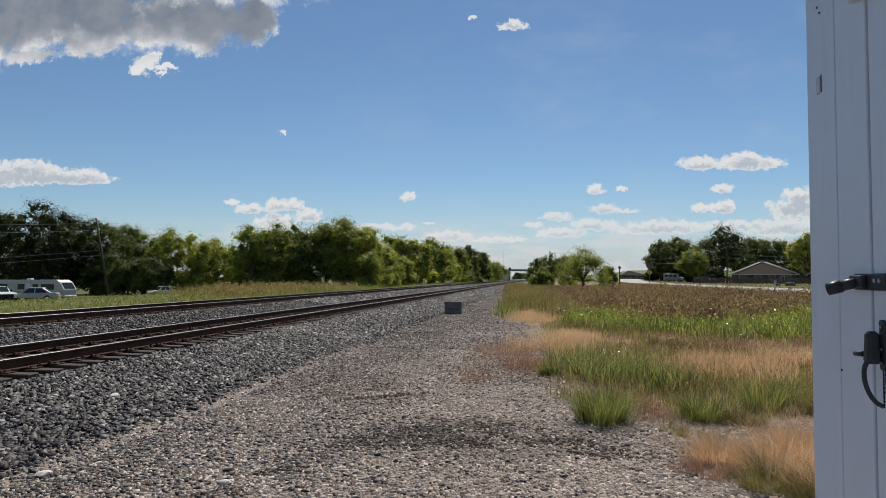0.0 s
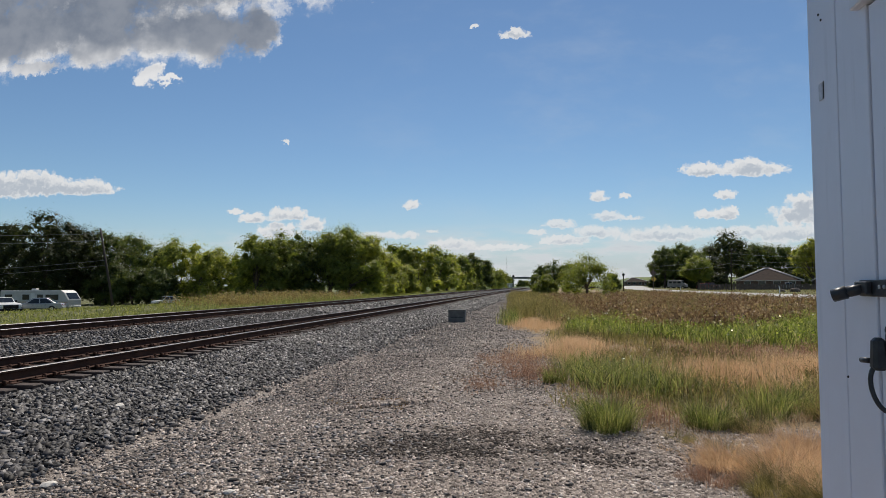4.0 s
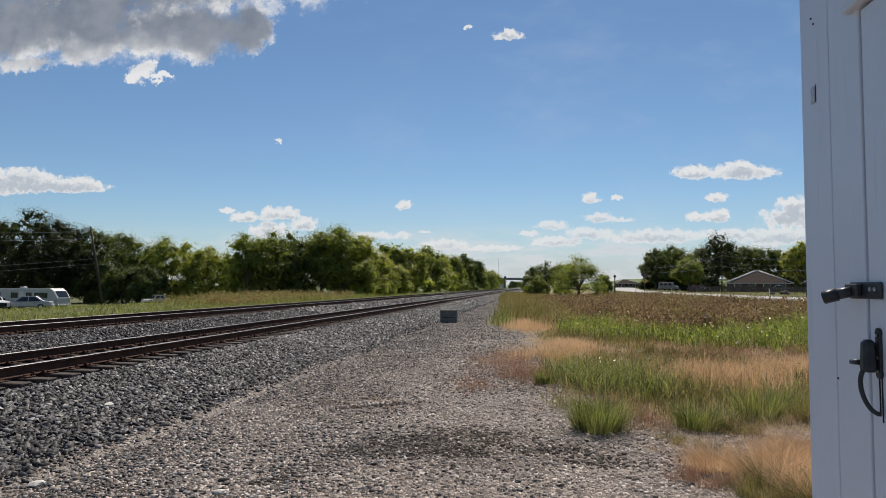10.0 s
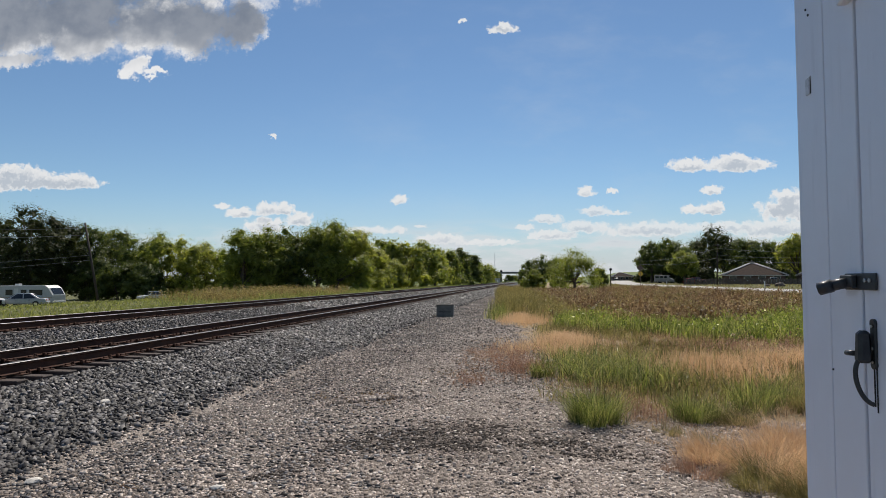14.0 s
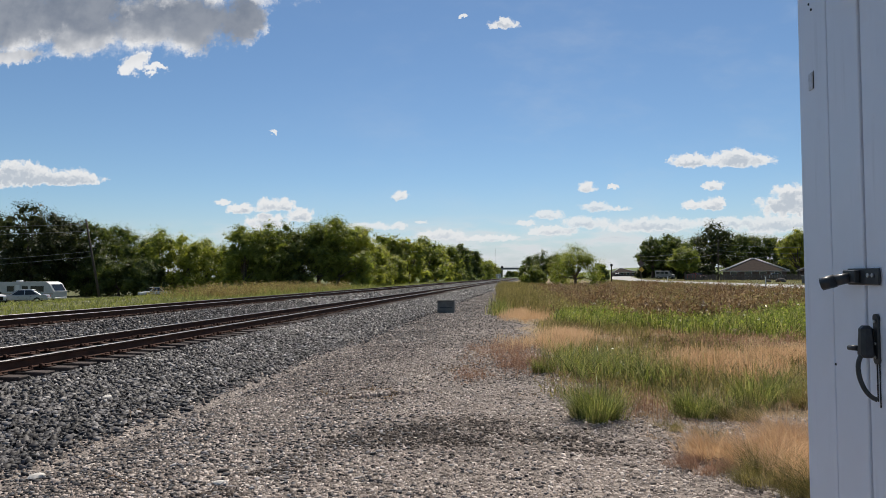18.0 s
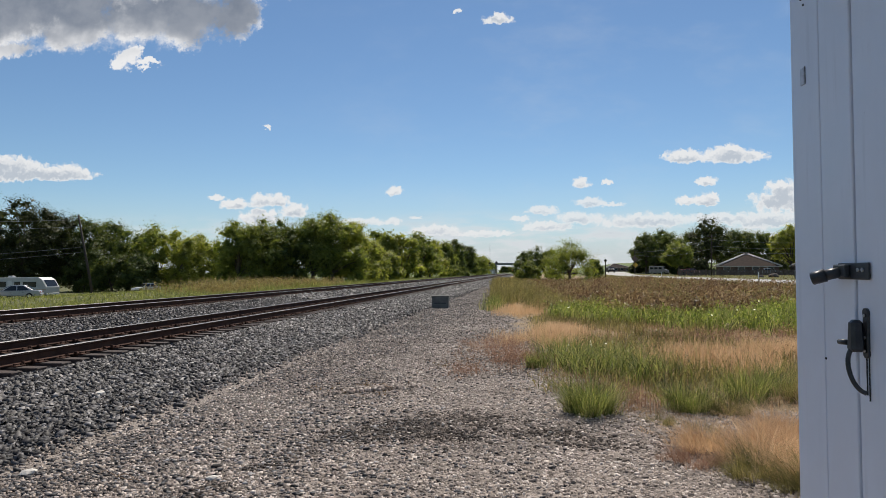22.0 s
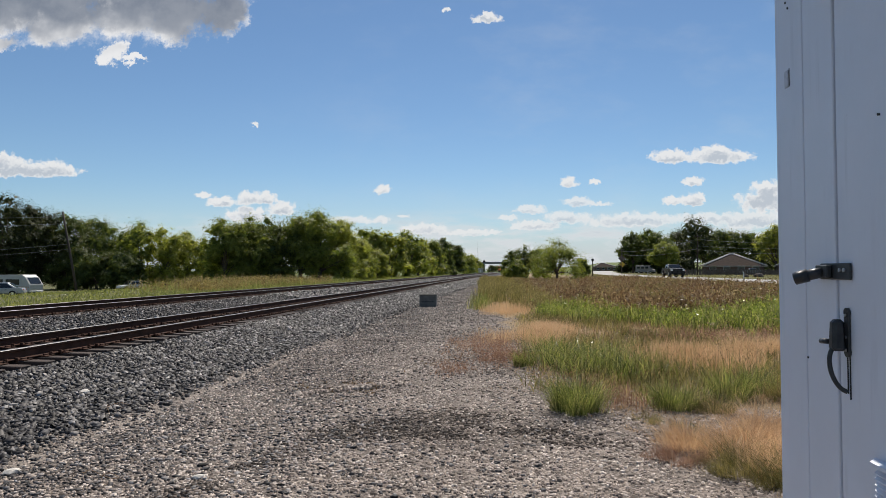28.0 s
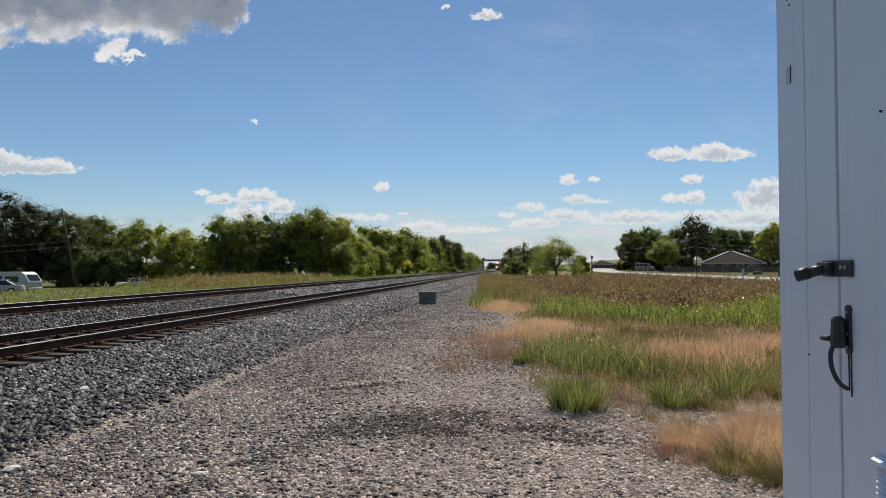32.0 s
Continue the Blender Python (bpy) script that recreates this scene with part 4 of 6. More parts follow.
# ---- trees ----
def tree(x, y, height, radius, seed, leaves, leaf, mat, label, low=0.12, kind="tree", airy=0.0, sides=1.0, z=None):
    """A tapered trunk with forking limbs, and a crown of clumps of small leaves with gaps between."""
    rng = np.random.default_rng(seed)
    z = float(terrain(x, y)) if z is None else z
    top = empty(kind, pose(x, y, z - 0.05), label, "tree")
    bm = bmesh.new()
    lean = rng.normal(0, 0.03 * height, 2)
    fork = height * (low + 0.16)
    trunk_r = 0.022 * height + 0.03
    tube(bm, (0, 0, 0), (lean[0] * 0.4, lean[1] * 0.4, fork), trunk_r * 1.25, trunk_r * 0.8, 9)
    dome = low < 0.1
    clumps = max(18, int((22 if not dome else 30) * radius ** 0.5))
    cent = []
    while len(cent) < clumps:
        d = rng.normal(0, 1, 3)
        d /= np.linalg.norm(d)
        q = d * rng.uniform(0.45, 1.0) ** 0.5
        if dome:
            # a crown that reaches the ground on all sides
            h = abs(q[2]) ** 0.85
            wide = radius * rng.uniform(0.8, 1.1)
            up = height * (0.06 + 0.83 * h)
        else:
            h = (q[2] + 1) / 2
            wide = radius * (0.62 + 0.5 * math.sin(math.pi * min(1, h * 0.85 + 0.12))) * rng.uniform(0.75, 1.1)
            up = height * (low + (0.92 - low) * (h * 0.9 + 0.08))
        cent.append((q[0] * wide * sides + lean[0] * h, q[1] * wide + lean[1] * h, up))
    cent = np.array(cent)
    for c in cent[: 9 if airy < 0.3 else 20]:
        a = Vector((lean[0] * 0.4, lean[1] * 0.4, fork * rng.uniform(0.7, 1.0)))
        b = a.lerp(Vector(c), 0.5) + Vector((0, 0, 0.06 * height * rng.uniform(-0.5, 1)))
        tube(bm, a, b, trunk_r * 0.5, trunk_r * 0.3, 6, False)
        tube(bm, b, c, trunk_r * 0.3, trunk_r * 0.07, 5, False)
    part("trunk", bm, M["bark"], top)
    size = rng.uniform(0.24, 0.4, clumps) * radius * (1 - 0.3 * airy)
    # sprays of twigs over each clump, leaves round each spray, and a dense shaded heart
    pick = rng.choice(clumps, leaves, p=size ** 2 / (size ** 2).sum())
    sprays = 26
    way = rng.normal(0, 1, (clumps, sprays, 3)) + np.array([0, 0, 0.25])
    way /= np.linalg.norm(way, axis=2)[:, :, None]
    d = way[pick, rng.integers(0, sprays, leaves)] + rng.normal(0, 0.17 + 0.1 * airy, (leaves, 3))
    reach = np.clip(rng.normal(0.9, 0.16, leaves), 0.3, 1.25) + 0.3 * rng.exponential(0.2, leaves) * (0.3 + airy)
    heart = rng.uniform(0, 1, leaves) < 0.16 * (1 - 1.6 * airy)
    reach = np.where(heart, rng.uniform(0, 0.62, leaves), reach)
    p = cent[pick] + d * (reach * size[pick])[:, None] * np.array([1, 1, 0.82])
    p[:, 2] = np.maximum(p[:, 2], 0.12 + 0.5 * low * height * rng.uniform(0, 1, leaves))
    # each leaf: a bent kite of two triangles
    nrm = d * 1.2 + rng.normal(0, 0.55, (leaves, 3)) + np.array([0, 0, 0.7])
    nrm /= np.linalg.norm(nrm, axis=1)[:, None]
    a = np.cross(nrm, rng.normal(0, 1, (leaves, 3)))
    a /= np.linalg.norm(a, axis=1)[:, None] + 1e-9
    b = np.cross(nrm, a)
    s = (leaf * np.where(heart, 2.3, 0.72) * rng.uniform(0.6, 1.3, leaves))[:, None]
    v = np.stack([p - a * s, p - b * s * 0.45 + nrm * s * 0.12, p + a * s, p + b * s * 0.45 + nrm * s * 0.12], 1).reshape(-1, 3)
    f = np.arange(leaves * 4).reshape(-1, 4)
    f = np.concatenate([f[:, [0, 1, 2]], f[:, [0, 2, 3]]])
    part("crown", mesh_np("crown", v, f, mat), None, top)
    return top


def make_trees():
    # x, y, height, crown radius, leaves, leaf, foliage, lowest leaves, label
    dark, mid, light = M["leaf_dark"], M["leaf_mid"], M["leaf_light"]
    tall = "tall dark green tree behind the parked trailer"
    for i, (x, y, h, r) in enumerate(((-92.5, 107, 17.0, 6.4), (-87, 105, 18.4, 5.6), (-84.2, 109, 16.8, 5.4), (-83.0, 114, 15.6, 5.2), (-98, 106, 17.0, 6.4))):
        tree(x, y, h, r, 10 + i, 15000, 0.23, M["leaf_deep"] if i != 3 else dark, tall, 0.03)
    bushy = "bushy yellow-green tree reaching down to the meadow grass"
    for i, (x, y, h, r) in enumerate(((-81.5, 119, 15.0, 5.2), (-74.2, 116, 13.8, 5.2), (-67.4, 114, 13.8, 5.4), (-62.4, 113, 12.0, 4.6), (-72.8, 109, 7.6, 3.4), (-66.2, 107.5, 7.2, 3.2), (-60.0, 117, 11.8, 4.2), (-57.6, 122, 10.8, 4.0), (-79, 110, 8.8, 3.6))):
        # the first two take darker leaves: a shaded gap put into their colour
        tree(x, y, h, r, 30 + i, 11500, 0.225, (dark, dark, mid, light, dark, dark, light, mid, dark)[i], bushy, 0.03)
    big = "broad leafy tree in the tree line along the railway"
    for i, (x, y, h, r, m) in enumerate(((-36.6, 81, 9.4, 3.4, mid), (-34.6, 84, 9.9, 4.0, mid), (-31.6, 86, 9.9, 4.0, dark), (-28.6, 87, 10.2, 4.2, mid), (-25.8, 87, 11.0, 4.2, mid), (-24.6, 92, 10.4, 3.6, light),
            (-24.4, 100, 8.6, 3.0, light), (-23.6, 104, 6.6, 2.3, light), (-22.6, 110, 6.0, 2.1, light), (-37.5, 90, 9.0, 3.8, dark), (-32, 94, 10, 4.6, dark))):
        tree(x, y, h, r, 50 + i, 12000, 0.19, m, big, 0.03)
    row = "green tree in the far part of the tree line"
    for i, (x, y, h, r, m) in enumerate(((-30.2, 140, 12.8, 4.6, mid), (-26, 140, 11.4, 4.4, light), (-23.8, 151, 11.8, 4.4, mid), (-24, 168, 11.0, 4.6, light), (-23.5, 186, 11.2, 5.0, mid), (-21.8, 206, 13.0, 4.6, dark),
            (-19.8, 226, 13.0, 4.0, dark), (-24, 225, 12.4, 5.0, dark), (-23, 262, 12.0, 5.2, mid), (-23.5, 330, 11.4, 5.4, mid), (-25, 372, 12.0, 6.0, light), (-25, 420, 12.6, 6.0, mid), (-30, 480, 12, 7.0, mid), (-29, 552, 11.5, 4.6, dark), (-25.2, 548, 10.5, 3.6, dark), (-19.5, 640, 7.4, 4.5, dark), (-14.6, 650, 6.2, 4.5, mid))):
        tree(x, y, h, r, 70 + i, 5600, 0.36, m, row, 0.03)
    tree(6.8, 100, 7.2, 4.0, 91, 13500, 0.14, M["leaf_mid"], "spreading open-crowned young tree standing alone in the field", 0.07, airy=0.45)
    for i, (x, y, h, r, m) in enumerate(((0.4, 150, 6.9, 2.9, dark), (3.2, 152, 8.2, 3.2, dark), (6.1, 150, 7.4, 3.0, mid), (15.8, 150, 4.6, 1.7, dark), (0.9, 120, 4.2, 2.0, mid))):
        tree(x, y, h, r, 95 + i, 5500, 0.22, m, "dark rounded tree beyond the field", 0.03)
    yard = "dark leafy shade tree in a yard beyond the road"
    for i, (x, y, h, r, m) in enumerate(((36.8, 205, 13.0, 3.8, dark), (39.5, 205, 14.8, 5.4, dark), (45, 208, 13.8, 5.0, dark), (41.0, 182, 8.8, 4.0, mid), (57.3, 215, 20.2, 7.6, M["leaf_deep"]), (53.0, 222, 15, 5.5, dark),
            (66, 232, 15.8, 6.2, dark), (72.3, 235, 16.4, 6.0, dark), (78, 236, 16.6, 6.2, dark), (84, 236, 15.6, 6.0, dark), (90, 236, 15.4, 6.5, mid), (71.5, 187, 14.4, 4.6, light), (78, 190, 13.4, 5.0, light))):
        tree(x, y, h, r, 110 + i, 9000, 0.31, m, yard, 0.09 if i == 4 else 0.2 if i == 3 else 0.12)
    # dark bushes added to stand for the deep shade beneath the yard trees
    for i, (x, y, h, r) in enumerate(((46, 200, 4.5, 3.2), (51, 203, 5.0, 3.4), (36, 212, 4.5, 3.0), (41.5, 210, 5.0, 3.4), (74, 205, 5.5, 3.6), (68, 212, 6.0, 4.0))):
        tree(x, y, h, r, 140 + i, 2600, 0.34, M["leaf_deep"], "dark bush added in place of the shade under the yard trees", 0.03, "shade_bush")


make_trees()


# ---- grass and weeds ----
def blade_arrays(rng, x, y, z, height, width, bend, lean=None):
    """Bent tapering blades, one for each root place."""
    n = len(x)
    h = height * rng.uniform(0.55, 1.25, n)
    a = rng.uniform(0, 2 * np.pi, n) if lean is None else lean
    out = h * bend * np.minimum(np.abs(rng.normal(0.6, 0.5, n)), 1.4)
    w = width * rng.uniform(0.6, 1.4, n)
    dx, dy = np.cos(a), np.sin(a)
    side = rng.uniform(0, np.pi, n)
    px, py = np.cos(side), np.sin(side)
    root = np.stack([x, y, z - 0.02], 1)
    half = np.stack([px, py, 0 * px], 1) * (w / 2)[:, None]
    midp = root + np.stack([dx * out * 0.3, dy * out * 0.3, h * 0.6], 1)
    tip = root + np.stack([dx * out, dy * out, h], 1)
    v = np.stack([root - half, root + half, midp - half * 0.75, midp + half * 0.75, tip], 1).reshape(-1, 3)
    f = np.array([(0, 1, 3), (0, 3, 2), (2, 3, 4)])
    return v, (f[None] + 5 * np.arange(n)[:, None, None]).reshape(-1, 3), midp, tip


def kite_arrays(rng, p, size):
    n = len(p)
    nrm = rng.normal(0, 1, (n, 3))
    nrm /= np.linalg.norm(nrm, axis=1)[:, None]
    a = np.cross(nrm, rng.normal(0, 1, (n, 3)))
    a /= np.linalg.norm(a, axis=1)[:, None] + 1e-9
    b = np.cross(nrm, a)
    s = (size * rng.uniform(0.5, 1.4, n))[:, None]
    v = np.stack([p - a * s, p - b * s * 0.4, p + a * s, p + b * s * 0.4], 1).reshape(-1, 3)
    f = np.arange(n * 4).reshape(-1, 4)
    return v, np.concatenate([f[:, [0, 1, 2]], f[:, [0, 2, 3]]])


def joined(pieces):
    vs, fs, at = [], [], 0
    for v, f in pieces:
        vs.append(v)
        fs.append(f + at)
        at += len(v)
    return np.concatenate(vs), np.concatenate(fs)


def clumps(rng, x, y, per, spread):
    """per blades round each place."""
    n = len(x)
    cx = np.repeat(x, per) + rng.normal(0, spread, n * per)
    cy = np.repeat(y, per) + rng.normal(0, spread, n * per)
    return cx, cy


def grass(name, seed, x, y, per, spread, height, width, bend, mat, label, category="grass", seeds=0.0):
    rng = np.random.default_rng(seed)
    cx, cy = clumps(rng, x, y, per, spread)
    scale = np.repeat(rng.uniform(0.5, 1.3, len(x)), per)
    v, f, midp, tip = blade_arrays(rng, cx, cy, terrain(cx, cy), height * scale, width, bend)
    pieces = [(v, f)]
    if seeds:
        pick = rng.uniform(0, 1, len(tip)) < seeds
        p = tip[pick] * 0.85 + midp[pick] * 0.15
        pieces.append(kite_arrays(rng, p, width * 1.7))
    v, f = joined(pieces)
    tagged(new(name, mesh_np(name, v, f, mat)), label, category, kind="stuff")


def weeds(name, seed, x, y, height, mat, label, leaves=9, leaf=0.05, stalk=0.018):
    """Dry upright weeds: a few stalks with small curled leaves and seed heads."""
    rng = np.random.default_rng(seed)
    cx, cy = clumps(rng, x, y, 3, 0.09)
    scale = np.repeat(rng.uniform(0.6, 1.2, len(x)), 3)
    z = terrain(cx, cy)
    v, f, midp, tip = blade_arrays(rng, cx, cy, z, height * scale, stalk, 0.25)
    pick = rng.integers(0, len(tip), len(x) * leaves)
    t = rng.uniform(0.1, 1.0, len(pick))[:, None]
    p = np.where(t < 0.5, midp[pick] * (t + 0.5) + np.stack([cx, cy, z], 1)[pick] * (0.5 - t), tip[pick] * (2 * t - 1) + midp[pick] * (2 - 2 * t)) + rng.normal(0, 0.035, (len(pick), 3))
    v, f = joined([(v, f), kite_arrays(rng, p, leaf)])
    tagged(new(name, mesh_np(name, v, f, mat)), label, "weeds", kind="stuff")


def zone(rng, n, x0, x1, y0, y1, power=1.6):
    return rng.uniform(x0, x1, n), y0 + (y1 - y0) * rng.uniform(0, 1, n) ** power


def make_field():
    rng = np.random.default_rng(21)
    patch = lambda x, y, s=1.0: np.array([noise.noise(Vector((a * 0.35 * s, b * 0.16 * s, 3.1))) for a, b in zip(x, y)])
    front = lambda x: np.where(x < 6, 24.4 - 1.15 * (x - 1.05), 18.7 - 0.25 * (x - 6))   # near rim of the green band

    def line(n, a, b, deep, side=0.25):
        """Places along a to b on the plan, reaching deep metres back from it."""
        t = rng.uniform(0, 1, n)
        return a[0] + (b[0] - a[0]) * t + rng.normal(0, side, n), a[1] + (b[1] - a[1]) * t + deep * rng.uniform(0, 1, n) ** 1.3

    # tall brown weeds over the middle of the field
    x, y = zone(rng, 13500, -1.0, 19.5, 24.0, 120)
    left = 0.9 + 0.01 * (y - 30) - 0.035 * np.maximum(0, y - 60)
    back = front(x) + 5.0 + 1.5 * np.maximum(0, x - 6.5) + 3 * patch(x, y)
    keep = (x > left + rng.normal(0, 0.5, len(x))) & (y > back + rng.normal(0, 0.8, len(x))) & (y < 118 - 1.2 * np.maximum(0, 10 - x))
    green = keep & (patch(x, y, 1.3) > 0.16)
    keep &= ~green
    weeds("brown_weeds", 1, x[keep], y[keep], 0.66, M["weed_brown"], "tall dry red-brown weeds covering the field", 8, 0.068)
    weeds("green_weeds", 16, x[green], y[green], 0.6, M["grass_mixed"], "tall yellow-green weeds among the brown ones", 8, 0.062)
    # yellowing grass along the lane
    x, y = zone(rng, 5200, -6.0, 2.4, 29, 150, 1.5)
    edge = -1.6 - 0.042 * (y - 32)
    keep = (x > edge + rng.normal(0, 0.25, len(x))) & (x < 1.4 + rng.normal(0, 0.7, len(x)) + 0.012 * (y - 30)) & ~((y < 35) & (x < 0.4 + rng.normal(0, 0.3, len(x))))
    grass("lane_grass", 2, x[keep], y[keep], 10, 0.16, 0.62, 0.018, 0.45, M["grass_mixed"], "tall yellow-green seeding grass along the gravel lane", seeds=0.5)
    x, y = rng.normal(-1.3, 0.22, 60), rng.normal(30.4, 0.8, 60)
    grass("lane_corner_grass", 17, x, y, 11, 0.12, 0.62, 0.018, 0.4, M["grass_green"], "upright green grass where the lane narrows")
    # the lush bright green band before the weeds
    x, y = zone(rng, 7600, 0.5, 16, 14, 40, 1.0)
    p = patch(x, y)
    near = front(x) + rng.normal(0, 0.5, len(x))
    back = front(x) + 6.0 + 1.7 * np.maximum(0, x - 6) + 3 * p
    keep = (y > near) & (y < back) & (x > 0.75 + 0.1 * (y - 24) + rng.normal(0, 0.2, len(x)))
    grass("green_grass", 3, x[keep], y[keep], 8, 0.12, 0.42, 0.026, 0.7, M["grass_green"], "lush green grass in the damp part of the field")
    x, y = x[keep][::2], y[keep][::2]
    weeds("leafy_weeds", 15, x, y, 0.5, M["grass_lush"], "leafy bright green weeds among the damp grass", 12, 0.044, 0.012)
    # short half-dry growth between the band and the tufts
    x, y = zone(rng, 7000, 0.3, 13, 8.9, 25, 1.2)
    p, q = patch(x, y, 1.8), patch(x, y, 4.0)
    inside = (x > 0.65 + 0.25 * np.sin(y) - 0.03 * (y - 10) + rng.normal(0, 0.2, len(x))) & (y < front(x) + 1.0) & (y > 9.3 + rng.normal(0, 0.3, len(x)) - 0.3 * np.maximum(0, x - 2.5))
    k1, k2, k3 = inside & (p > -0.1), inside & (p <= 0.05), inside & (q > 0.2)
    grass("mixed_grass", 4, x[k1], y[k1], 7, 0.11, 0.22, 0.015, 0.9, M["grass_mixed"], "short half-dry grass in the nearer field", seeds=0.2)
    grass("straw", 5, x[k2], y[k2], 7, 0.13, 0.13, 0.013, 1.3, M["straw"], "short dry straw in the nearer field")
    weeds("field_weeds", 18, x[k3][::2], y[k3][::2], 0.34, M["weed_brown"], "dry brown weeds scattered through the nearer field", 9, 0.02, 0.007)
    # fine dry tan grass in drifts
    rows = ((0.95, 17.5, 0.62, 2.4, 800, 0.34), (-0.15, 29.0, 1.1, 2.8, 520, 0.32), (3.4, 12.7, 0.95, 1.3, 620, 0.34), (5.0, 14.0, 0.8, 1.0, 260, 0.34), (-0.25, 16.6, 0.7, 1.2, 45, 0.2))
    xs = np.concatenate([rng.normal(a, c * 0.5, n) for a, b, c, d, n, h in rows])
    ys = np.concatenate([rng.normal(b, d * 0.5, n) for a, b, c, d, n, h in rows])
    grass("dry_grass", 6, xs, ys, 11, 0.09, 0.30, 0.008, 0.6, M["grass_dry"], "fine dry tan grass in feathery drifts", seeds=0.35)
    # stand of tall green grass near the lane, thinning to the right
    x, y = line(210, (0.7, 11.7), (2.1, 10.2), 3.0)
    grass("tall_grass", 7, x, y, 14, 0.10, 0.40, 0.011, 1.15, M["grass_green"], "stand of tall green grass with seed stems", seeds=0.15)
    x, y = line(150, (1.6, 10.8), (3.4, 10.0), 2.6, 0.5)
    grass("thin_grass", 8, x, y, 9, 0.11, 0.30, 0.011, 0.9, M["grass_mixed"], "thin yellowing grass between the tufts", seeds=0.3)
    x, y = line(110, (0.6, 11.9), (2.8, 10.4), 3.4, 0.4)
    weeds("seed_stems", 12, x, y, 0.6, M["grass_mixed"], "thin seed stems standing over the grass", 8, 0.012, 0.005)
    x, y = zone(rng, 420, 0.9, 11, 10.5, 30, 1.2)
    weeds("grass_stems", 14, x, y, 0.5, M["grass_mixed"], "seed stems standing over the field grass", 7, 0.013, 0.005)
    x, y = rng.normal(5.0, 0.9, 130), rng.normal(16.6, 0.8, 130)
    weeds("brown_stand", 19, x, y, 0.34, M["weed_red"], "stand of dry reddish weeds before the green grass", 10, 0.03, 0.008)
    # pale flecks: sun glints on seed heads and leaf tips, put in as colour
    x, y = zone(rng, 8000, 0.5, 18.5, 26, 110, 1.5)
    z = terrain(x, y) + rng.uniform(0.3, 0.78, len(x))
    v1 = kite_arrays(rng, np.stack([x, y, z], 1), 0.002 + 0.0002 * y)
    x, y = zone(rng, 5000, 0.8, 12, 10, 27, 1.3)
    v2 = kite_arrays(rng, np.stack([x, y, terrain(x, y) + rng.uniform(0.08, 0.38, len(x))], 1), 0.003 + 0.0002 * y)
    v, f = joined([v1, v2])
    tagged(new("glint_flecks", mesh_np("glint_flecks", v, f, M["fleck"])), "pale flecks for sun glints on dry seed heads and leaf tips", "weeds", kind="stuff")
    # low red-brown weeds creeping over the gravel
    x, y = np.concatenate([rng.normal(-0.55, 0.4, 260), rng.normal(-0.15, 0.22, 150), rng.normal(-1.05, 0.15, 40)]), np.concatenate([rng.normal(15.0, 1.3, 260), rng.normal(13.0, 0.6, 150), rng.normal(11.5, 0.35, 40)])
    weeds("low_weeds", 9, x, y, 0.17, M["weed_red"], "low red-brown weeds creeping over the gravel", 14, 0.018, 0.006)
    x, y = np.concatenate([rng.normal(-0.5, 0.45, 220), rng.normal(1.0, 0.5, 120), rng.normal(1.45, 0.28, 150), rng.normal(2.3, 0.4, 60)]), np.concatenate([rng.normal(16.0, 1.8, 220), rng.normal(9.9, 0.4, 120), rng.normal(8.7, 0.3, 150), rng.normal(7.9, 0.15, 60)])
    grass("flat_straw", 13, x, y, 9, 0.14, 0.06, 0.009, 2.2, M["straw"], "flattened straw lying on the gravel")
    x, y = rng.normal(1.5, 0.25, 70), rng.normal(8.95, 0.3, 70)
    weeds("tuft_weeds", 20, x, y, 0.24, M["weed_red"], "dry reddish stems between the green tufts", 10, 0.014, 0.006)
    x, y = np.concatenate([rng.normal(-2.4, 0.4, 40), rng.normal(-1.2, 0.3, 30)]), np.concatenate([rng.normal(9.6, 0.25, 40), rng.normal(12.6, 0.5, 30)])
    weeds("dead_weeds", 10, x, y, 0.05, M["weed_brown"], "flattened dead weeds on the gravel", 8, 0.018)


def make_stalks():
    rng = np.random.default_rng(77)
    for x, y in ((-5.6, 5.9), (-5.45, 5.7), (-4.9, 7.6), (-3.4, 5.2), (-2.2, 9.75)):
        bm = bmesh.new()
        for k in range(3):
            a, p = rng.uniform(0, 6.28), Vector((0, 0, 0.02))
            for i in range(5):
                q = p + Vector((math.cos(a) * 0.05, math.sin(a) * 0.05, 0.03 * math.cos(i * 0.9)))
                q.z = max(q.z, 0.02)
                tube(bm, p, q, 0.003, 0.0025, 5)
                p, a = q, a + rng.normal(0, 0.5)
        ob = part("dead_stalk", bm, M["straw"])
        ob.matrix_basis = pose(x, y, float(terrain(x, y)) + 0.01)
        tagged(ob, "curled pale dead grass stalk lying on the stones", "dead stalk", "dead stalks on the stones")


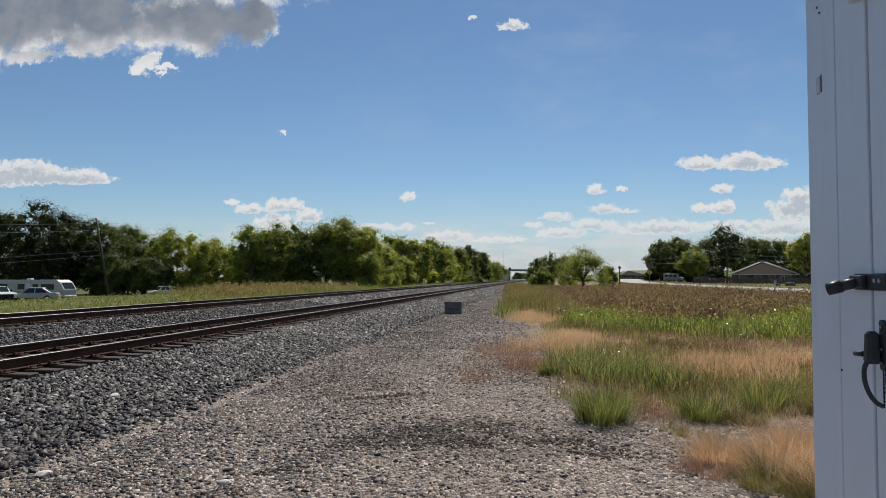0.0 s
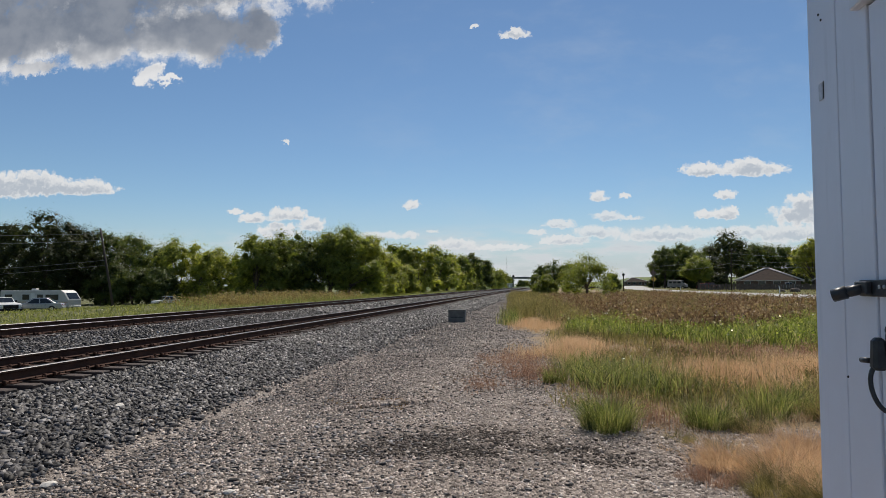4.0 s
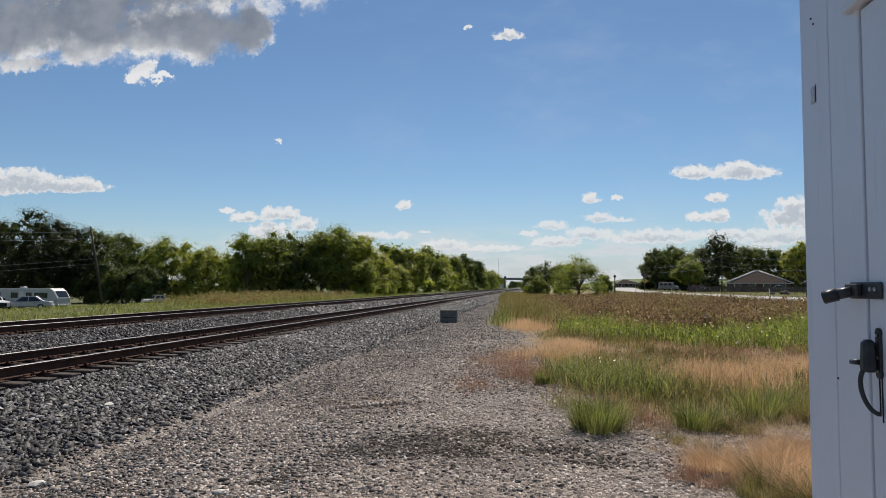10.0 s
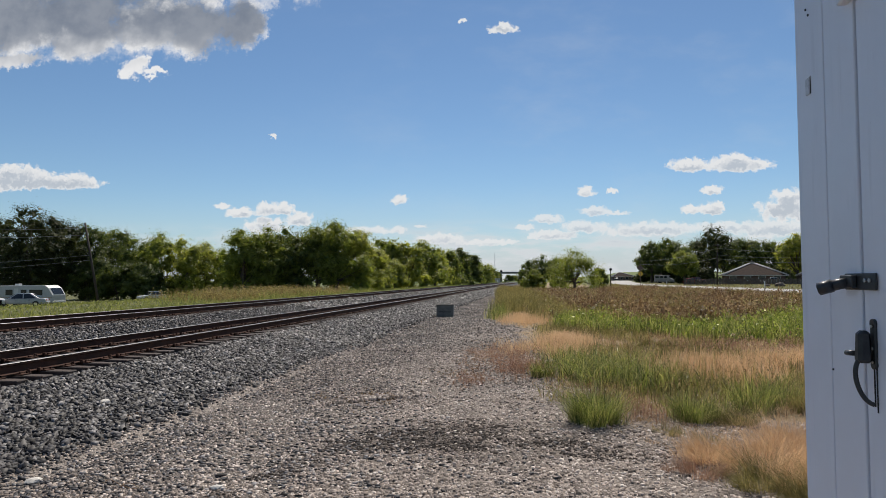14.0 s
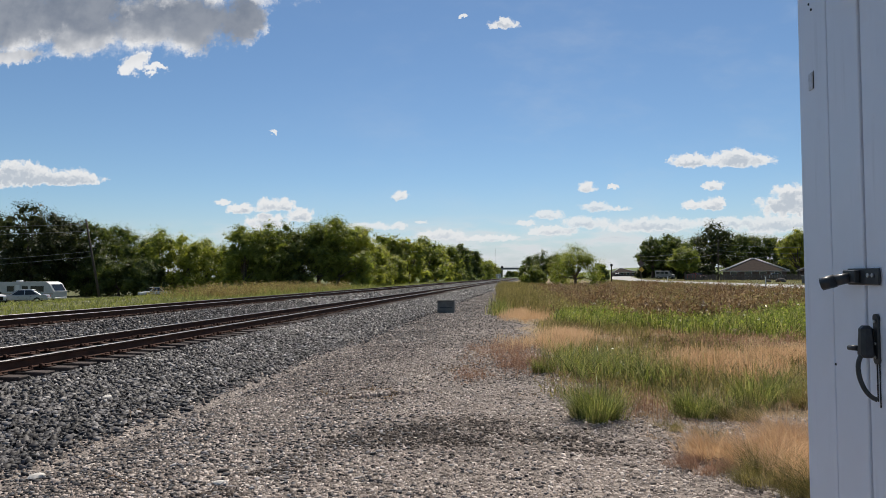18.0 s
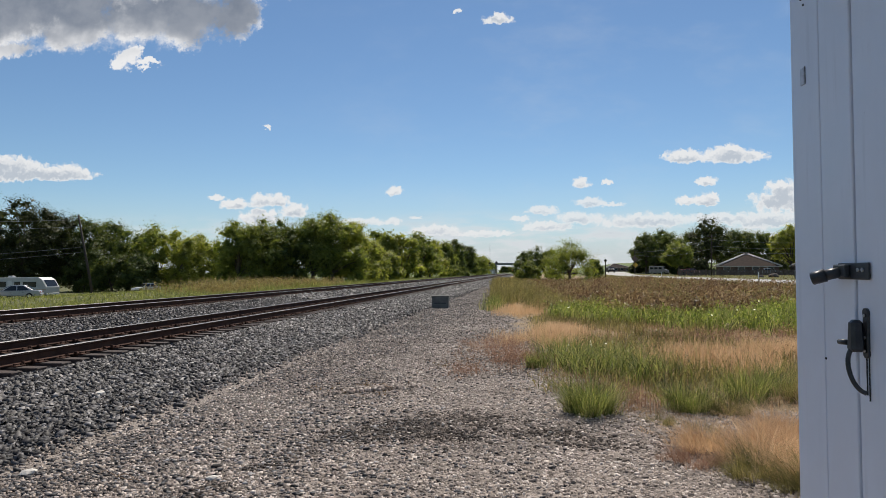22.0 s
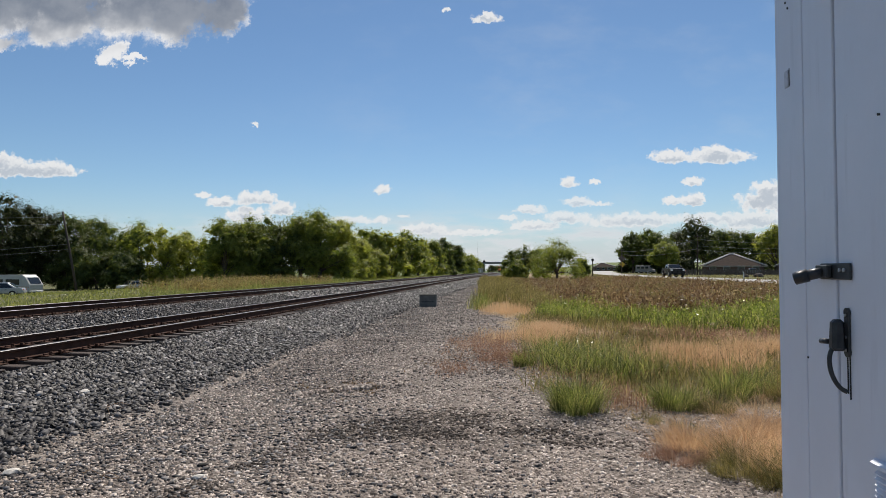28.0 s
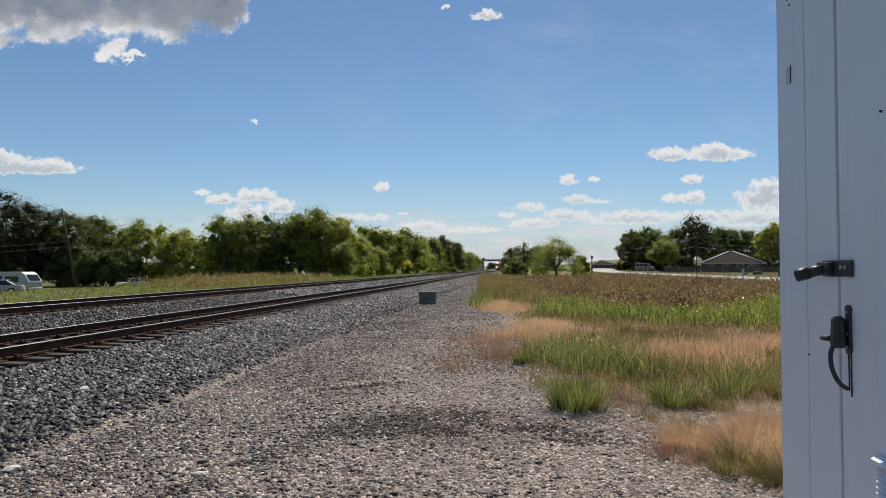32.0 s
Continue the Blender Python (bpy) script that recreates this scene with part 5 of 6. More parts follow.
def tuft(x, y, radius, height, blades, mat, label, seed, bend=1.5, width=0.0095):
    blades, width, bend = int(blades * 2.5), width * 0.58, bend * 1.25
    rng = np.random.default_rng(seed)
    # tillers: bunches of blades that lean and reach differently
    bunches = max(7, int(26 * radius))
    br, ba, bh = radius * 0.44 * np.sqrt(rng.uniform(0, 1, bunches)), rng.uniform(0, 2 * np.pi, bunches), rng.uniform(0.5, 1.15, bunches)
    b = rng.integers(0, bunches, blades)
    px = br[b] * np.cos(ba[b]) + rng.normal(0, radius * 0.1, blades)
    py = br[b] * np.sin(ba[b]) + rng.normal(0, radius * 0.1, blades)
    tall = height * bh[b] * (1.15 - 1.5 * (br[b] / radius) ** 2) * rng.uniform(0.45, 1.15, blades)
    v, f, midp, tip = blade_arrays(rng, px, py, np.zeros(blades), tall, width, bend, ba[b] + rng.normal(0, 0.75, blades))
    pick = rng.uniform(0, 1, blades) < 0.12
    v, f = joined([(v, f), kite_arrays(rng, tip[pick], width * 1.6)])
    ob = new("grass_tuft", mesh_np("grass_tuft", v, f, mat))
    ob.matrix_basis = pose(x, y, float(terrain(x, y)))
    tagged(ob, label, "grass tuft", "tufts beside the lane")


def make_tufts():
    g, m, d = M["grass_green"], M["grass_mixed"], M["grass_dry"]
    lush = "thick tuft of green grass at the gravel's edge"
    tuft(0.80, 8.25, 0.6, 0.5, 760, g, lush, 1, 1.0, 0.008)
    tuft(0.62, 8.5, 0.4, 0.3, 200, m, "yellowing skirt of the green tuft at the gravel's edge", 16, 1.1, 0.007)
    tuft(2.02, 8.65, 0.5, 0.38, 560, g, lush, 2, 0.9, 0.008)
    tuft(2.32, 8.75, 0.36, 0.36, 220, g, "slender green tuft at the gravel's edge", 3, 0.8, 0.0075)
    tuft(2.5, 8.45, 0.44, 0.26, 420, m, "low spreading tuft of half-dry grass", 5, 1.2, 0.007)
    tuft(2.95, 9.3, 0.5, 0.54, 380, g, lush, 4, 0.8, 0.0085)
    tuft(3.4, 9.7, 0.55, 0.5, 320, g, lush, 17, 0.8, 0.0085)
    tuft(1.52, 7.85, 0.4, 0.14, 200, m, "low dry brown tuft on the gravel", 6, 1.3, 0.006)
    tuft(3.7, 9.3, 0.6, 0.36, 300, m, "half-dry tuft beside the field", 7)
    tuft(0.19, 12.2, 0.42, 0.34, 300, g, "small dense green tuft at the lane's edge", 18, 0.7, 0.009)
    tuft(0.3, 12.3, 0.34, 0.6, 60, m, "dark seed stems rising from a small tuft", 19, 0.3, 0.008)
    tuft(1.75, 6.75, 0.55, 0.27, 800, d, "feathery dry orange-tan tuft near the shed", 8, 1.1, 0.0055)
    tuft(2.15, 6.5, 0.8, 0.36, 1500, d, "feathery dry orange-tan tuft near the shed", 9, 1.1, 0.0055)
    tuft(2.0, 5.95, 0.55, 0.26, 1100, m, "half-green tuft under the dry grass", 10, 1.4, 0.005)
    tuft(2.6, 6.9, 0.8, 0.42, 1300, d, "feathery dry orange-tan tuft near the shed", 11, 1.1, 0.0055)
    tuft(2.3, 5.5, 0.6, 0.27, 1000, m, "half-green tuft under the dry grass", 12, 1.4, 0.005)
    tuft(2.35, 5.9, 0.55, 0.32, 800, d, "feathery dry tuft leaning over half-green grass", 20, 1.2, 0.005)
    tuft(1.5, 6.3, 0.5, 0.2, 520, M["weed_red"], "low reddish dry tuft near the shed", 15, 1.2, 0.005)
    tuft(1.9, 7.45, 0.35, 0.15, 120, m, "small half-dry sprout on the gravel", 13, 1.2, 0.006)
    tuft(1.35, 7.45, 0.3, 0.08, 60, d, "small flattened dry sprout on the gravel", 14, 1.6, 0.005)


def make_meadow():
    rng = np.random.default_rng(33)
    x, y = zone(rng, 7500, -60, -17.2, 22, 120, 1.1)
    keep = (-x < 0.95 * y + 6)
    grass("meadow_grass", 1, x[keep], y[keep], 6, 0.25, 0.22, 0.04, 0.8, M["meadow"], "yellow-green rough meadow grass beyond the tracks", seeds=0.3)
    x, y = zone(rng, 5000, -22, -16.9, 25, 200, 1.2)
    grass("verge_grass", 2, x, y, 6, 0.2, 0.42, 0.035, 0.5, M["meadow"], "grassy verge along the far track", seeds=0.3)
    x, y = zone(rng, 5200, -42, -19.5, 48, 84, 1.0)
    w = np.array([noise.noise(Vector((a * 0.25, b * 0.2, 7.0))) for a, b in zip(x, y)])
    ok = -x < 0.5 * y + rng.normal(0, 3.5, len(x))
    x, y, w = x[ok], y[ok], w[ok]
    keep = (-x > 0.33 * y - 4) & (w > -0.2) & (x < -19.5 - 3 * rng.uniform(0, 1, len(x)))
    weeds("meadow_weeds", 3, x[keep], y[keep], 1.0, M["weed_dry"], "tall straw-brown weeds in front of the trees", 12, 0.085)
    grass("meadow_tall", 7, x[~keep], y[~keep], 9, 0.2, 0.7, 0.035, 0.4, M["meadow"], "tall yellow-green grass among the meadow weeds", seeds=0.4)
    x, y = zone(rng, 3000, -24, -19, 80, 240, 1.2)
    grass("tree_foot_grass", 4, x, y, 6, 0.3, 0.5, 0.04, 0.5, M["meadow"], "tall grass at the foot of the tree line")
    x, y = zone(rng, 4000, 16.5, 21.2, 26, 170, 1.2)
    grass("road_verge", 5, x, y, 6, 0.2, 0.2, 0.02, 0.6, M["grass_mixed"], "short dry grass on the near side of the road")
    x, y = zone(rng, 4000, 29.4, 70, 55, 190, 1.0)
    keep = x < 0.45 * y
    grass("yard_grass", 6, x[keep], y[keep], 6, 0.3, 0.14, 0.05, 0.8, M["grass_mixed"], "mown yellow-green grass across the road")


M["weed_dry"] = island("straw_weeds", [(0.13, 0.09, 0.047), (0.29, 0.215, 0.118), (0.5, 0.40, 0.255)], 0.8, 0.4, 0.3, 0.2)
M["weed_red"] = island("red_weeds", [(0.14, 0.075, 0.055), (0.33, 0.2, 0.145), (0.55, 0.41, 0.31)], 0.7, 0.4, 0.2, 0.25, (1.1, 1.0, 0.85))
make_field()
make_tufts()
make_stalks()
make_meadow()


# ---- materials of the farther things ----
M.update(
    white_paint=plain("white_paint", (0.66, 0.66, 0.64), 0.4, 0, 0.08, 3, 30, 0.1),
    silver_paint=plain("silver_paint", (0.36, 0.375, 0.39), 0.35, 0.35, 0.08, 3, 30, 0.05),
    black_paint=plain("black_paint", (0.008, 0.0085, 0.010), 0.3, 0.0, 0.2, 3, 30, 0.05, extra={"Specular IOR Level": 0.25}),
    glass=plain("dark_glass", (0.02, 0.025, 0.03), 0.08, 0.0, 0.1, 3, 30, 0.02),
    tyre=plain("tyre_rubber", (0.02, 0.02, 0.02), 0.85, 0, 0.2, 8, 60, 0.3),
    chrome=plain("chrome", (0.7, 0.7, 0.72), 0.15, 1.0, 0.05),
    lamp_red=plain("red_lens", (0.35, 0.02, 0.02), 0.25),
    lamp_clear=plain("clear_lens", (0.75, 0.76, 0.78), 0.15),
    stripe=plain("tan_stripe", (0.42, 0.35, 0.27), 0.5),
    shingle=plain("brown_shingles", (0.05, 0.036, 0.03), 0.9, 0, 0.35, 1.5, 22, 0.6, 0.01, extra={"Specular IOR Level": 0.1}),
    brick=plain("red_brown_brick", (0.13, 0.085, 0.068), 0.9, 0, 0.3, 2, 30, 0.5, 0.006),
    fascia=plain("pale_ridge", (0.52, 0.49, 0.45), 0.8, 0, 0.1),
    wood=plain("weathered_wood", (0.12, 0.095, 0.08), 0.9, 0, 0.35, 2, 30, 0.6, 0.005),
    pole=plain("creosoted_pole", (0.055, 0.042, 0.034), 0.9, 0, 0.35, 2, 30, 0.6, 0.006),
    wire=plain("cable", (0.22, 0.225, 0.235), 0.5, 0.3, 0.1),
    bridge=plain("bridge_concrete", (0.16, 0.165, 0.175), 0.9, 0, 0.15, 0.2, 3, 0.3),
    orange=plain("orange_paint", (0.55, 0.12, 0.02), 0.4, 0, 0.15, 1, 12, 0.1),
    hopper=plain("freight_grey_and_van_shade", (0.28, 0.27, 0.26), 0.6, 0, 0.25, 0.6, 10, 0.2),
    yellow=plain("yellow_sign", (0.55, 0.36, 0.03), 0.5, 0, 0.1),
    red_paint=plain("red_paint", (0.34, 0.05, 0.04), 0.5, 0, 0.2),
    bin=plain("dark_plastic", (0.04, 0.045, 0.05), 0.6, 0, 0.2),
)


def glow(name, color, strength):
    m, k = material(name)
    k.put("ShaderNodeOutputMaterial", Surface=k.put("ShaderNodeEmission", Color=(*color, 1), Strength=strength).outputs[0])
    return m


M["headlight"] = glow("lit_headlight", (1.0, 0.93, 0.8), 40.0)


# ---- vehicles: they face -y at their own origin, on the ground ----
def wheel(thing, x, y, r, w):
    t = part("wheel", bar((x - w / 2, y, r), (x + w / 2, y, r), r, None, 20), M["tyre"], thing, "black tyre on a metal rim")
    s = 1 if x > 0 else -1
    part("rim", bar((x + s * w * 0.35, y, r), (x + s * w * 0.53, y, r), r * 0.6, r * 0.5, 14), M["chrome"], t)


def cabin(thing, outline, half, inset, mat, glass_pairs):
    """A greenhouse: an outline in y and z, narrower at the roof, with side panes and end panes."""
    z0 = min(b for a, b in outline)
    z1 = max(b for a, b in outline)
    bm = prism(outline, "x", -half, half, 0.0)
    for v in bm.verts:
        v.co.x *= 1 - inset * (v.co.z - z0) / (z1 - z0)
    bmesh.ops.bevel(bm, geom=list(bm.edges), offset=0.04, segments=2, affect="EDGES", profile=0.5)
    part("cab", bm, mat, thing)
    for pane in glass_pairs:
        bm = prism(pane, "x", -half - 0.006, half + 0.006)
        for v in bm.verts:
            v.co.x *= 1 - inset * (v.co.z - z0) / (z1 - z0)
        part("side_window", bm, M["glass"], thing)


def sedan(m, paint, label, length=4.6, height=1.42):
    car = empty("parked_car", m, label, "car", "parked cars")
    k = length / 4.6
    low = [(-2.3, 0.35), (-2.28, 0.62), (-2.1, 0.72), (-1.0, 0.86), (1.35, 0.9), (2.15, 0.9), (2.3, 0.7), (2.3, 0.35)]
    part("body", prism([(a * k, b) for a, b in low], "x", -0.88, 0.88, 0.05), paint, car)
    h = height
    cabin(car, [(-1.05 * k, 0.84), (-0.25 * k, h), (0.95 * k, h), (1.75 * k, 0.88)], 0.82, 0.18, paint,
          [[(-0.78 * k, 0.9), (-0.2 * k, h - 0.08), (0.28 * k, h - 0.08), (0.28 * k, 0.9)], [(0.36 * k, 0.9), (0.36 * k, h - 0.08), (0.88 * k, h - 0.08), (1.42 * k, 0.92)]])
    part("windscreen", prism([(-1.03 * k, 0.88), (-0.29 * k, h - 0.05), (-0.32 * k, h - 0.04), (-1.07 * k, 0.885)], "x", -0.66, 0.66), M["glass"], car)
    part("rear_window", prism([(1.7 * k, 0.93), (1.0 * k, h - 0.05), (1.04 * k, h - 0.04), (1.75 * k, 0.935)], "x", -0.62, 0.62), M["glass"], car)
    for x in (-0.8, 0.8):
        for y in (-1.4 * k, 1.4 * k):
            wheel(car, x, y, 0.32, 0.2)
    for x in (-0.62, 0.62):
        part("headlamp", solid((x - 0.17, -2.31 * k, 0.58), (x + 0.17, -2.26 * k, 0.7), 0.02), M["lamp_clear"], car)
        part("tail_lamp", solid((x - 0.17, 2.27 * k, 0.66), (x + 0.17, 2.31 * k, 0.82), 0.02), M["lamp_red"], car)
    part("bumper", solid((-0.84, -2.36 * k, 0.34), (0.84, -2.26 * k, 0.54), 0.03), paint, car)
    part("bumper", solid((-0.84, 2.26 * k, 0.34), (0.84, 2.36 * k, 0.56), 0.03), paint, car)
    for x in (-0.93, 0.93):
        part("mirror", solid((x - 0.07, -0.82 * k, 0.9), (x + 0.07, -0.7 * k, 1.02), 0.02), paint, car)
    return car


def pickup(m, paint, label, name="pickup_truck", lift=0.0, trim=None):
    car = empty(name, m, label, "pickup truck")
    z = 0.42 + lift
    trim = trim or M["black_paint"]
    hood = [(-2.85, z), (-2.88, z + 0.55), (-2.7, z + 0.66), (-1.3, z + 0.74), (-1.3, z)]
    part("hood", prism(hood, "x", -0.98, 0.98, 0.05), paint, car)
    part("body", solid((-0.97, -1.3, z), (0.97, 1.0, z + 0.72), 0.04, None, (1, 1), 2), paint, car)
    cabin(car, [(-1.35, z + 0.7), (-0.62, z + 1.26), (0.75, z + 1.26), (1.0, z + 0.7)], 0.93, 0.16, paint,
          [[(-0.98, z + 0.76), (-0.5, z + 1.17), (-0.02, z + 1.17), (-0.02, z + 0.76)], [(0.06, z + 0.76), (0.06, z + 1.17), (0.66, z + 1.17), (0.82, z + 0.76)]])
    part("windscreen", prism([(-1.3, z + 0.76), (-0.67, z + 1.22), (-0.71, z + 1.23), (-1.36, z + 0.77)], "x", -0.76, 0.76), M["glass"], car)
    part("rear_window", prism([(0.98, z + 0.78), (0.78, z + 1.2), (0.81, z + 1.2), (1.02, z + 0.78)], "x", -0.7, 0.7), M["glass"], car)
    for x in (-0.95, 0.9):
        part("bed_side", solid((x, 1.02, z), (x + 0.05, 2.85, z + 0.66), 0.02), paint, car)
    part("bed_floor", solid((-0.9, 1.02, z), (0.9, 2.8, z + 0.12), 0.01), trim, car)
    part("tailgate", solid((-0.9, 2.8, z + 0.02), (0.9, 2.86, z + 0.64), 0.02), paint, car)
    part("grille", solid((-0.68, -2.93, z + 0.14), (0.68, -2.86, z + 0.5), 0.02), trim, car)
    part("bumper", solid((-1.0, -3.0, z - 0.1), (1.0, -2.84, z + 0.12), 0.04), trim, car)
    part("bumper", solid((-0.95, 2.86, z - 0.08), (0.95, 2.98, z + 0.1), 0.03), M["chrome"], car)
    part("skid_plate", solid((-0.7, -2.7, z - 0.18), (0.7, 2.6, z + 0.02), 0.02), trim, car)
    r = 0.40 + lift * 0.45
    for x in (-0.9, 0.9):
        for y in (-1.95, 1.85):
            wheel(car, x, y, r, 0.3)
            part("wheel_arch", prism([(y - 0.56, z - 0.02), (y - 0.4, z + 0.4), (y + 0.4, z + 0.4), (y + 0.56, z - 0.02)], "x", x - 0.12 if x > 0 else x - 0.1, x + 0.1 if x > 0 else x + 0.12, 0.02), trim, car)
        part("headlamp", solid((x * 0.92 - 0.14, -2.92, z + 0.3), (x * 0.92 + 0.14, -2.84, z + 0.52), 0.02), M["lamp_clear"], car)
        part("tail_lamp", solid((x * 0.98 - 0.06, 2.84, z + 0.25), (x * 0.98 + 0.06, 2.9, z + 0.6), 0.02), M["lamp_red"], car)
        part("mirror", solid((x * 1.2 - 0.1, -0.95, z + 0.72), (x * 1.2 + 0.1, -0.8, z + 0.95), 0.03), trim, car)
    return car


def make_trailer():
    """Travel trailer: its sloped end points along +x here."""
    x, y = -68.0, 85.0
    M["trailer"] = plain("weathered_white_panels", (0.47, 0.47, 0.46), 0.5, 0, 0.1, 1.5, 25, 0.15)
    t = empty("travel_trailer", pose(x, y, float(terrain(x, y)) - 0.12, 0, 0, -4), "long white travel trailer with grey windows and a sloped end", "trailer")
    side = [(-9.0, 0.5), (-9.0, 2.85), (1.2, 2.92), (1.75, 2.6), (2.5, 1.55), (2.5, 0.8), (2.2, 0.5)]
    part("body", prism(side, "y", -1.22, 1.22, 0.06), M["trailer"], t)
    part("stripe", prism([(-8.9, 1.12), (-8.9, 1.3), (2.42, 1.3), (2.42, 1.12)], "y", -1.235, 1.235), M["stripe"], t)
    for a, b in ((-8.2, -6.9), (-5.2, -4.0), (-2.7, -1.7), (-1.3, 0.9)):
        w = part("window", solid((a, -1.25, 1.5), (b, -1.2, 2.3), 0.03), M["glass"], t)
        part("window_frame", solid((a - 0.05, -1.238, 1.45), (b + 0.05, -1.215, 2.35), 0.02), M["galv"], w)
    part("end_window", prism([(1.86, 2.5), (2.44, 1.68), (2.46, 1.7), (1.89, 2.52)], "y", -0.95, 0.95), M["glass"], t)
    part("door", solid((-3.8, -1.25, 0.62), (-3.1, -1.2, 2.45), 0.02), M["white_paint"], t)
    part("skirt", solid((-8.8, -1.1, 0.25), (2.1, 1.1, 0.52), 0.02), M["dark"], t)
    part("bumper", solid((2.35, -1.15, 0.5), (2.6, 1.15, 0.72), 0.03), M["white_paint"], t)
    part("roof_vent", solid((-4.6, -0.3, 2.88), (-3.9, 0.3, 3.12), 0.04), M["white_paint"], t)
    for yy in (-1.12, 1.12):
        for xx in (-3.6, -2.7):
            part("wheel", bar((xx, yy - 0.1, 0.34), (xx, yy + 0.1, 0.34), 0.34, None, 18), M["tyre"], t)


def make_parked():
    make_trailer()
    z = lambda x, y: float(terrain(x, y))
    sedan(pose(-52.6, 62.5, z(-52.6, 62.5), 0, 0, -62), M["silver_paint"], "silver sedan parked in the meadow before a trailer", 4.9, 1.45)
    pickup(pose(-55.6, 61.0, z(-55.6, 61.0), 0, 0, 60), M["white_paint"], "white pickup truck parked in the meadow", "parked_pickup")
    sedan(pose(-63.2, 104, z(-63.2, 104), 0, 0, -32), M["white_paint"], "white hatchback parked under the trees", 4.3, 1.5)
    pickup(pose(61.5, 176, z(61.5, 176), 0, 0, 80), M["silver_paint"], "dark silver pickup truck parked before the house", "driveway_pickup")
    sedan(pose(44.8, 192, z(44.8, 192), 0, 0, 20), M["red_paint"], "small red car parked under yard trees", 4.2, 1.5)
    # the van's grey body colour stands in for the shade of the trees
    van = empty("parked_van", pose(38.1, 193, z(38.1, 193), 0, 0, 62), "van parked under yard trees, coloured grey for their shade", "van")
    part("body", prism([(-2.6, 0.4), (-2.55, 1.1), (-1.9, 1.35), (-1.35, 2.25), (2.5, 2.35), (2.6, 0.4)], "x", -0.98, 0.98, 0.06), M["hopper"], van)
    part("windscreen", prism([(-1.9, 1.42), (-1.42, 2.15), (-1.46, 2.17), (-1.96, 1.42)], "x", -0.85, 0.85), M["glass"], van)
    for a, b in ((-1.1, -0.2), (0.0, 1.0), (1.2, 2.2)):
        part("side_window", solid((-1.0, a, 1.4), (1.0, b, 2.0), 0.03), M["glass"], van)
    for x in (-0.9, 0.9):
        for y in (-1.7, 1.6):
            wheel(van, x, y, 0.36, 0.22)
    pickup(pose(42.6, 176, z(42.6, 176), 0, 0, 20), M["red_paint"], "dark red pickup truck parked in a yard", "parked_pickup")


make_parked()


# ---- houses, fence, poles ----
def hip_house(name, x, y, turn, w, d, wall, rise, label, gable=0.35, other=0.9):
    """A low house: brick walls with windows, a hipped roof with pale ridge caps."""
    h = empty(name, pose(x, y, float(terrain(x, y)), 0, 0, turn), label, "house")
    part("wall", solid((-w / 2, -d / 2, -0.2), (w / 2, d / 2, wall), 0.02), M["brick"], h)
    e = 0.6
    bm = bmesh.new()
    k = [bm.verts.new(p) for p in ((-w / 2 - e, -d / 2 - e, wall), (w / 2 + e, -d / 2 - e, wall), (w / 2 + e, d / 2 + e, wall), (-w / 2 - e, d / 2 + e, wall),
                                  (-w / 2 + d * gable, 0, wall + rise), (w / 2 - d * other, 0, wall + rise))]
    for f in ((0, 1, 5, 4), (1, 2, 5), (2, 3, 4, 5), (3, 0, 4), (3, 2, 1, 0)):
        bm.faces.new([k[i] for i in f])
    roof = part("roof", bm, M["shingle"], h, "brown shingled hip roof")
    for a, b in ((0, 4), (1, 5), (4, 5), (3, 4)):
        pts = [(-w / 2 - e, -d / 2 - e, wall), (w / 2 + e, -d / 2 - e, wall), (w / 2 + e, d / 2 + e, wall), (-w / 2 - e, d / 2 + e, wall), (-w / 2 + d * gable, 0, wall + rise), (w / 2 - d * other, 0, wall + rise)]
        part("ridge_cap", bar(pts[a], pts[b], 0.24, None, 6), M["fascia"], roof)
    part("fascia", solid((-w / 2 - e, -d / 2 - e - 0.03, wall - 0.18), (w / 2 + e, -d / 2 - e, wall), 0.0), M["fascia"], h)
    for i in range(4):
        xx = -w / 2 + w * (0.14 + 0.24 * i)
        win = part("window", solid((xx - 0.75, -d / 2 - 0.05, 0.9), (xx + 0.75, -d / 2 - 0.01, 2.1), 0.02), M["glass"], h)
        part("window_frame", solid((xx - 0.85, -d / 2 - 0.03, 0.8), (xx + 0.85, -d / 2 - 0.004, 2.2), 0.02), M["white_paint"], win)
    return h


